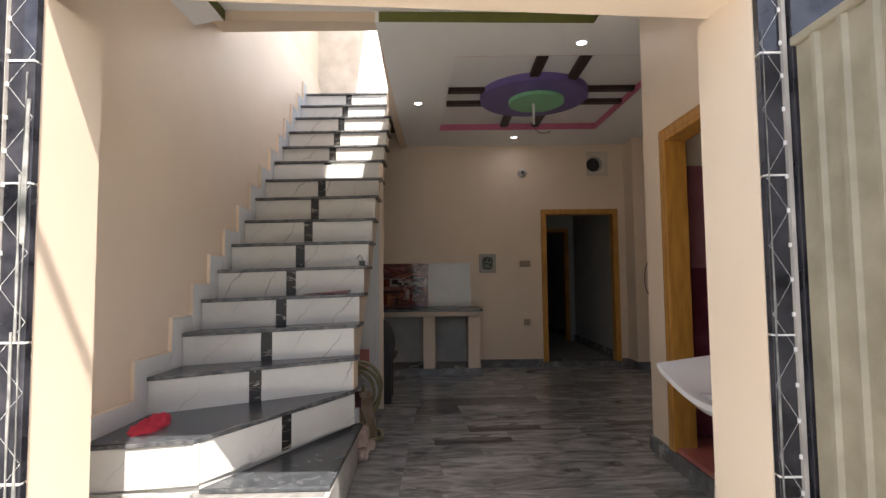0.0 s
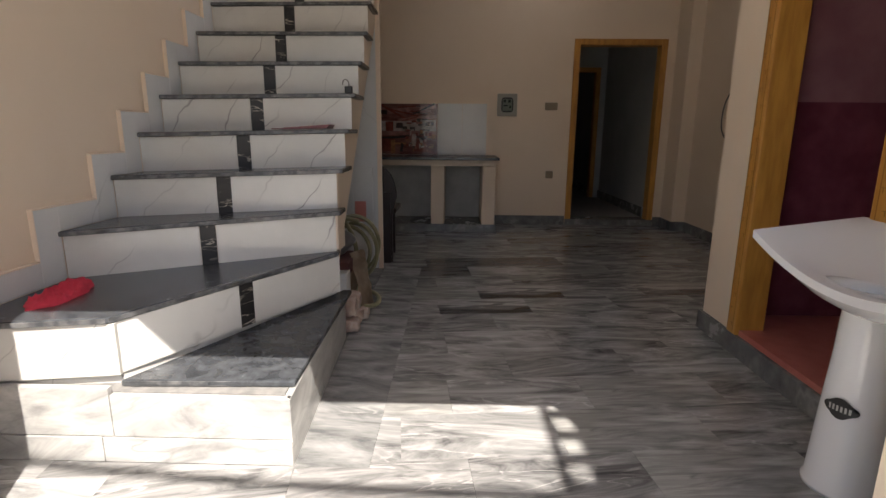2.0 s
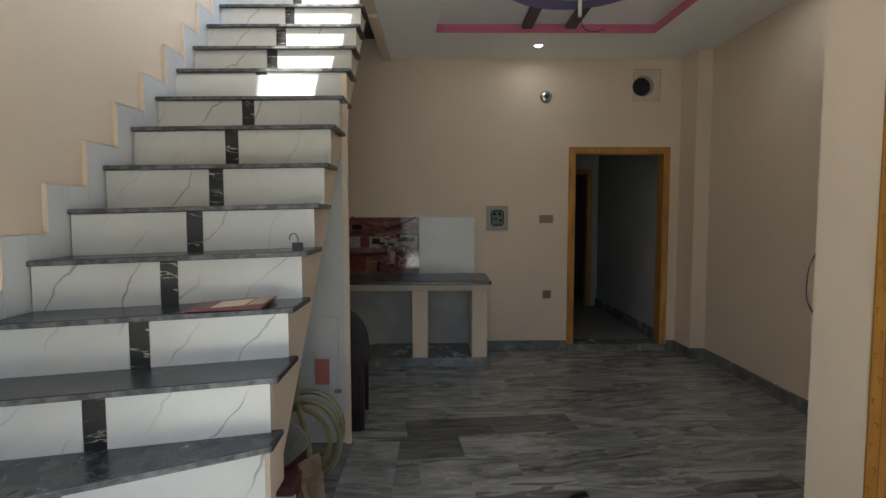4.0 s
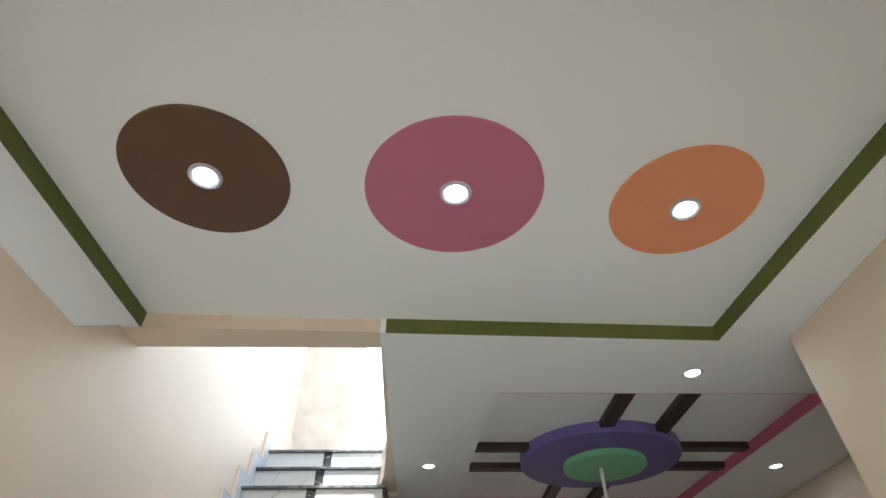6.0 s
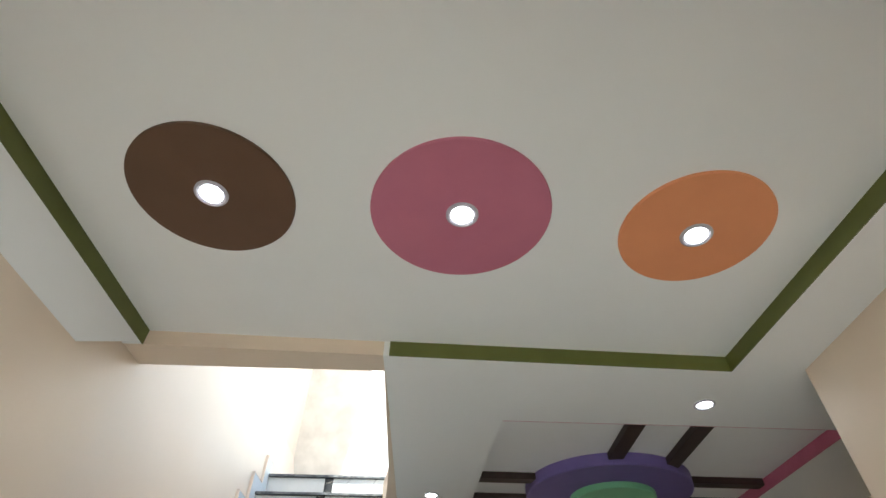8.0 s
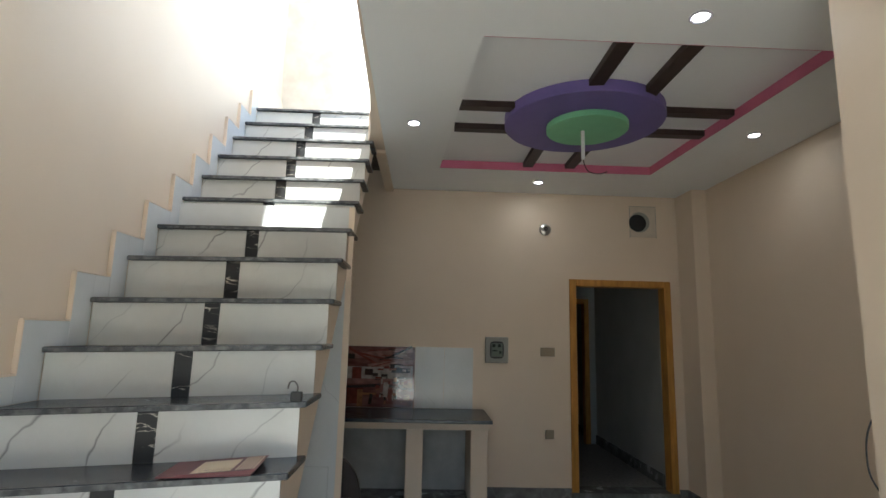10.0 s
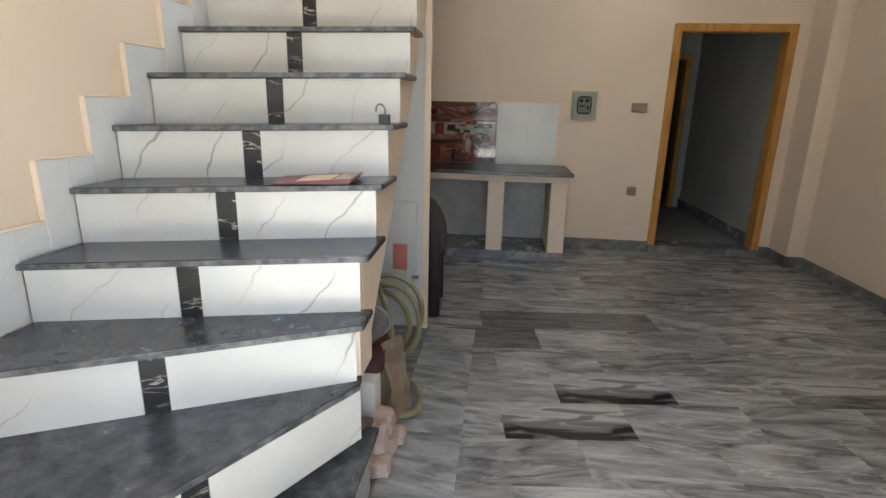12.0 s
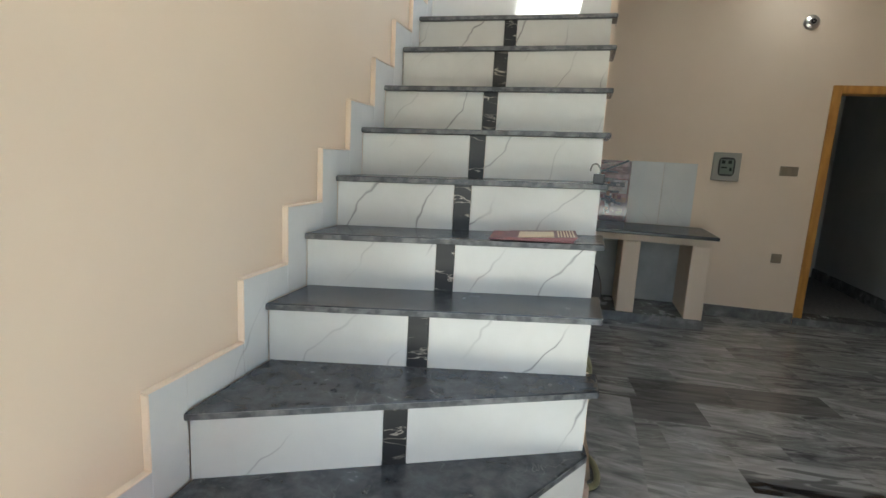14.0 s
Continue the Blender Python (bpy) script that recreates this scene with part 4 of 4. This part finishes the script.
lock = thing("padlock", "small open black padlock on a tread", "padlock", (0.975, 6.89, Z(6) + 0.0265))
part("body", boxes((-0.021, 0.021, -0.011, 0.011, 0, 0.036), bevel=0.003, seg=2), BLACK, lock)
part("shackle", tube([(0.002, 0, 0.036), (0.002, 0, 0.055), (-0.010, 0, 0.072), (-0.026, 0, 0.070), (-0.033, 0, 0.052), (-0.031, 0, 0.046)], 0.0032), DULL, lock, "open steel shackle")

# ---- under the stairs ----
panel = thing("cabinet_door", "white painted panel door in the wall under the stairs", "cabinet door")
part("leaf", boxes((0.58, 0.935, 7.932, 7.948, 0.10, 0.815), bevel=0.004), SKIRT, panel)
for b in ((0.63, 0.78, 7.925, 7.9315, 0.42, 0.76), (0.63, 0.88, 7.925, 7.9315, 0.14, 0.38)):
    part("raised_panel", boxes(b, bevel=0.003), SKIRT, panel)
part("hinge", boxes((0.91, 0.955, 7.920, 7.9315, 0.33, 0.355), bevel=0.002), METAL, panel)
sheet = thing("pink_label", "faded pink paper label on the cabinet door", "label")
part("paper", boxes((0.792, 0.880, 7.920, 7.9242, 0.388, 0.55)), PINKSTICK, sheet)
hose = thing("hose_coil", "coiled olive green rubber hose hanging under the stairs", "hose")
pts = []
for i in range(40):
    a = i / 39 * math.pi * 2 * 3.2 + 1.2
    r = 0.185 + 0.035 * math.sin(a * 0.7)
    pts.append((0.865 + 0.88 * r * math.cos(a), 7.34 + 0.10 * i / 39 + 0.03 * math.cos(a * 1.3), 0.285 + r * math.sin(a) * 1.02))
part("coil", tube(pts, 0.0145, 8, 3), HOSE, hose)
part("coil", tube([(0.80, 7.5, 0.62), (0.83, 7.35, 0.50), (0.93, 7.15, 0.40), (0.99, 7.0, 0.2), (0.98, 6.95, 0.05), (1.03, 6.92, 0.018), (1.10, 6.98, 0.018), (1.08, 7.15, 0.018), (0.96, 7.3, 0.02)], 0.015, 8, 4), HOSE, hose)
panb = thing("tin_bowl", "dusty grey tin bowl standing on boxes", "bowl", (0.80, 7.0, 0.335))
panb.rotation_euler = (radians(10), radians(14), 0)
part("shell", lathe([(0.05, 0), (0.10, 0.04), (0.145, 0.12), (0.150, 0.125), (0.140, 0.12), (0.095, 0.045), (0.045, 0.008)], 36), TIN, panb, smooth=True)
cart = thing("cardboard_box", "brown cardboard box under the stairs", "box", (0.82, 6.98, 0))
part("carton", boxes((-0.15, 0.13, -0.16, 0.16, 0.0, 0.24), bevel=0.004), PAPER, cart)
part("lid", boxes((-0.16, 0.14, -0.17, 0.17, 0.245, 0.325), bevel=0.004), mat("dark_maroon_lid", (0.09, 0.03, 0.03), 0.7), cart, "dark maroon lid")
wbox = thing("white_box", "small white box beside the stairs", "box", (0.92, 6.78, 0.001))
part("carton", boxes((-0.07, 0.045, -0.05, 0.05, 0.12, 0.28), bevel=0.003), WHITEP, wbox)
part("support", boxes((-0.08, 0.04, -0.05, 0.05, 0.0, 0.119), bevel=0.004), BRICKM, wbox, "dusty brick under it")
bag = thing("paper_sack", "torn brown paper sack leaning on the boxes", "sack")
bm = bmesh.new()
gr = []
for i in range(13):
    row = []
    for j in range(7):
        s_, t_ = i / 12, j / 6 - 0.5
        x = 0.975 + 0.07 * s_ + t_ * 0.075 * (1 - 0.3 * s_) + 0.02 * rnd(s_ * 3, t_ * 3, 1.3)
        y = 7.0 - 0.06 * s_ + t_ * 0.12 + 0.03 * rnd(s_ * 4, t_, 2.2)
        z = 0.34 * (1 - s_) ** 0.8 + 0.012 + 0.02 * abs(rnd(s_, t_ * 5, 3.1))
        row.append(bm.verts.new((x, y, z)))
    gr.append(row)
for i in range(12):
    for j in range(6):
        bm.faces.new((gr[i][j], gr[i + 1][j], gr[i + 1][j + 1], gr[i][j + 1]))
ex = bmesh.ops.solidify(bm, geom=bm.faces[:], thickness=0.006)
part("paper", bm, PAPER, bag)


def stone(x, y, z, s, seed, label):
    t = thing("broken_brick", label, "brick piece", (x, y, z), "brick pieces beside the stairs")
    bm = bmesh.new()
    bmesh.ops.create_icosphere(bm, subdivisions=3, radius=1)
    for v in bm.verts:
        m = max(abs(v.co.x), abs(v.co.y), abs(v.co.z))
        v.co = v.co * (0.25 + 0.75 / m) * (1 + 0.22 * noise.noise(v.co * 1.6 + Vector((seed, 0, 0))))
        v.co = Vector((v.co.x * s[0], v.co.y * s[1], v.co.z * s[2]))
    lo = min(v.co.z for v in bm.verts)
    for v in bm.verts:
        v.co.z -= lo
    part("lump", bm, BRICKM, t)


for q in ((1.02, 6.56, 0.0, (0.045, 0.05, 0.035), 1), (1.015, 6.68, 0.0, (0.05, 0.045, 0.04), 2), (1.01, 6.60, 0.072, (0.035, 0.045, 0.05), 3), (1.01, 6.70, 0.082, (0.04, 0.045, 0.045), 4), (1.05, 6.76, 0.0, (0.035, 0.04, 0.03), 5)):
    stone(*q, "dusty broken brick piece beside the stairs")
chair = thing("wooden_chair", "dark polished wooden chair with a rounded back behind the partition", "chair", (0.95, 8.30, 0))
arc = [(0.15 * math.cos(a), 0.56 + 0.26 * math.sin(a)) for a in [math.pi * i / 20 for i in range(21)]] + [(-0.14, 0.46), (0.11, 0.40)]
part("backrest", prism(arc, "y", -0.17, -0.13, bevel=0.006, seg=2), DARKWOOD, chair, "rounded dark backrest")
part("side_panel", boxes((-0.02, 0.10, -0.19, -0.171, 0.0, 0.60), bevel=0.004), DARKWOOD, chair)
part("seat", boxes((-0.2, 0.14, -0.13, 0.25, 0.42, 0.46), bevel=0.008, seg=2), DARKWOOD, chair)
for x, y in ((-0.17, -0.15), (0.09, -0.15), (-0.17, 0.22), (0.07, 0.22)):
    part("leg", boxes((x - 0.022, x + 0.022, y - 0.022, y + 0.022, 0, 0.459), bevel=0.004), DARKWOOD, chair)

# ---- entrance front ----
for side, x0, x1 in (("left", 0.32, 0.398), ("right", 2.507, 2.567)):
    t = thing("facade_tiles", "black glossy facade tiles with fine white wire lines", "facade tiles")
    zs = [-0.1, 0.24, 0.63, 1.02, 1.475, 1.835, 2.2, 2.6, 3.0]
    for a, b in zip(zs, zs[1:]):
        part("tile", boxes((x0, x1, 4.502, 4.527, a + 0.003, b - 0.003), bevel=0.001), FACADE, t)
    for z in zs[1:-1]:
        part("joint", boxes((x0, x1, 4.499, 4.515, z - 0.0025, z + 0.0025)), WHITEP, t, "white joint")
    xa, xb = (x0, x1) if side == "left" else (x1, x0)
    bm = bmesh.new()
    z = 0.0
    while z < 2.9:
        for p, q in (((xa, z), (xb, z + 0.098)), ((xb, z + 0.098), (xa, z + 0.196))):
            n = Vector((-(q[1] - p[1]), q[0] - p[0])).normalized() * 0.00045
            v = [bm.verts.new((u[0] + s * n.x, 4.4998, u[1] + s * n.y)) for u, s in ((p, -1), (q, -1), (q, 1), (p, 1))]
            bm.faces.new(v)
        z += 0.196
    part("wire_line", bm, WHITEP, t)
    for k in range(28):
        part("stud", boxes((xa - 0.006, xa + 0.006, 4.494, 4.4995, 0.098 * k - 0.006, 0.098 * k + 0.006)), WHITEP, t, "small white stud")
    part("edge_strip", boxes((min(xa, xa + (0.012 if side == "right" else -0.012)), max(xa, xa + (0.012 if side == "right" else -0.012)), 4.49, 4.527, -0.1, 3.0)), CEMENT, t, "rough cement edge")
gate = thing("gate_leaf", "tan painted corrugated steel gate leaf standing open", "gate")
gx = 2.585
pts, y = [], 4.46
while y > 3.0:
    pts += [(gx, y), (gx, y - 0.062), (gx - 0.012, y - 0.070), (gx - 0.012, y - 0.086)]
    y -= 0.094
    pts += [(gx, y + 0.0)]
back = [(x + 0.006, y_) for x, y_ in pts][::-1]
part("sheet", prism(pts + back, "z", 0.0, 1.835), GATE, gate)
part("frame", boxes((gx + 0.007, gx + 0.045, 4.425, 4.465, -0.02, 1.85), (gx - 0.016, gx + 0.045, 2.95, 4.465, 1.836, 1.86), bevel=0.003), GATE, gate, "steel frame tube")
part("hinge", lathe([(0.012, 1.70), (0.012, 1.80)], 12, (gx + 0.02, 4.483, 0)), mat("rusty_steel", (0.08, 0.05, 0.035), 0.7, 0.4), gate)
gate2 = thing("gate_leaf", "grey painted steel gate leaf standing open against the pillar", "gate")
part("sheet", boxes((0.27, 0.30, 3.2, 4.46, 0.0, 1.9), bevel=0.003), mat("grey_gate_paint", (0.16, 0.20, 0.17), 0.4, c2=(0.4, 0.42, 0.36), scale=8), gate2)
structure("front_cladding", boxes((-0.9, 0.318, 4.45, 4.527, -0.1, 3.2), (2.585, 4.6, 4.475, 4.527, -0.1, 3.2), (-0.9, 4.6, 4.50, 4.526, 2.2, 3.3)), FACADE, "black glossy tiled front")

def smear(x, y, z0, z1, width, seed, parent):
    """A thin uneven run of dried plaster down an upright face."""
    r = random.Random(seed)
    n = max(6, int((z1 - z0) / 0.05))
    left, right, w, c = [], [], width, x
    for i in range(n + 1):
        z = z0 + (z1 - z0) * i / n
        w = min(max(w + r.uniform(-0.45, 0.45) * width, 0.12 * width), 1.3 * width)
        c += (x - c) * 0.4 + r.uniform(-0.15, 0.15) * width
        left.append((c - w / 2, z))
        right.append((c + w / 2, z))
    part("plaster_run", prism(left + right[::-1], "y", y - 0.0035, y), SMEAR, parent, "dried pale plaster run")


SMEAR = mat("dried_plaster", (0.32, 0.32, 0.30), 0.8, c2=(0.13, 0.13, 0.13), scale=22, bump=0.5, bscale=90)
sides = [o for o in bpy.data.objects if o.name.startswith("facade_tiles")]
near_left = min(sides, key=lambda o: o.children[0].data.vertices[0].co.x)
near_right = max(sides, key=lambda o: o.children[0].data.vertices[0].co.x)
for i, (x, z0, z1, w) in enumerate(((0.386, 0.0, 1.72, 0.010), (0.372, 1.02, 1.50, 0.009), (0.362, 0.55, 1.05, 0.006), (0.380, 1.30, 1.80, 0.006))):
    smear(x, 4.4985, z0, z1, w, 20 + i, near_left)
for i, (x, z0, z1, w) in enumerate(((2.513, 0.2, 1.9, 0.005),)):
    smear(x, 4.4985, z0, z1, w, 40 + i, near_right)
for i, (x, z0, z1, w) in enumerate(((2.606, 1.35, 1.70, 0.016), (2.602, 0.3, 1.0, 0.018), (2.612, 0.9, 1.2, 0.010))):
    smear(x, 4.4235, z0, z1, w, 60 + i, gate)

# ---- floor tiles ----
FL = bpy.data.objects["floor"]
ROW, LONG, SKEW = 0.29, 0.58, 0.113       # the rows run a little askew to the walls
U, V = Vector((math.cos(SKEW), math.sin(SKEW))), Vector((-math.sin(SKEW), math.cos(SKEW)))
CORNER = Vector((2.35, 7.234))
rr = random.Random(4)
whole = {}


def clipped(poly, x0, x1, y0, y1):
    """The part of a convex outline inside a rectangle."""
    for axis, limit, keep in ((0, x0, 1), (0, x1, -1), (1, y0, 1), (1, y1, -1)):
        out = []
        for p, q in zip(poly, poly[1:] + poly[:1]):
            a, b = keep * (p[axis] - limit), keep * (q[axis] - limit)
            if a >= 0:
                out.append(p)
            if (a >= 0) != (b >= 0):
                out.append(p + (q - p) * (a / (a - b)))
        poly = out
        if len(poly) < 3:
            return []
    return poly


def area(poly):
    return abs(sum(p.x * q.y - q.x * p.y for p, q in zip(poly, poly[1:] + poly[:1]))) / 2


def lay(origin, u, v, length, width, material, zone):
    """One marble tile with a fine joint round it, cut to its zone."""
    poly = [origin + u * a + v * b for a, b in ((0.0005, 0.0005), (length - 0.0005, 0.0005), (length - 0.0005, width - 0.0005), (0.0005, width - 0.0005))]
    cut = clipped(poly, *zone)
    if not cut or area(cut) < 0.0004:
        return
    full = area(cut) > area(poly) * 0.9999
    key = (material.name, length, width)
    turn = math.atan2(u.y, u.x)
    if full and key in whole:
        me = whole[key]
    else:
        local = [((p - origin).dot(u), (p - origin).dot(v)) for p in (poly if full else cut)]
        bm = prism(local, "z", -0.008, 0.0)
        me = bpy.data.meshes.new("marble_tile")
        bm.to_mesh(me)
        bm.free()
        me.materials.append(material)
        if full:
            whole[key] = me
    ob = new("marble_tile", me)
    ob.location, ob.rotation_euler = (origin.x, origin.y, 0), (0, 0, turn)
    ob.parent = FL


ZONES = [(1.318, BATHX, 5.339, 6.70), (1.318, RIGHT, 6.70, 7.96), (0.70, RIGHT, 7.96, BACK), (WX, BATHX, FRONT1, 5.339), (OPL - 0.01, OPR + 0.01, FRONT0 - 0.13, FRONT1)]
SPECIAL = {(0, -1): FLOORD, (-1, -1): FLOORD, (0, 1): FLOORP, (3, -1): FLOORK, (2, -2): FLOORK, (3, 0): FLOORK, (-6, -1): FLOORL, (-5, 0): FLOORL, (-7, 0): FLOORL}
for r in range(-12, 14):
    slip = (0.0 if r % 2 == 0 else -0.30) + (0.0 if r in (0, -1) else rr.uniform(-0.05, 0.05))
    for c in range(-7, 6):
        o = CORNER + U * (slip + LONG * c) + V * (ROW * r)
        m = SPECIAL.get((r, c)) or rr.choices((FLOORM, FLOORN, FLOORL), (8, 3, 0.5))[0]
        for zone in ZONES:
            lay(o, U, V, LONG, ROW, m, zone)
y = 5.10
while y < 7.96:
    for x in (1.018, 0.717):
        if x > 1 or y > 6.3:
            lay(Vector((x + 0.3, y)), Vector((0, 1)), Vector((-1, 0)), LONG, 0.3, FLOORY, (x, x + 0.3, 5.339, 7.96))
    y += LONG
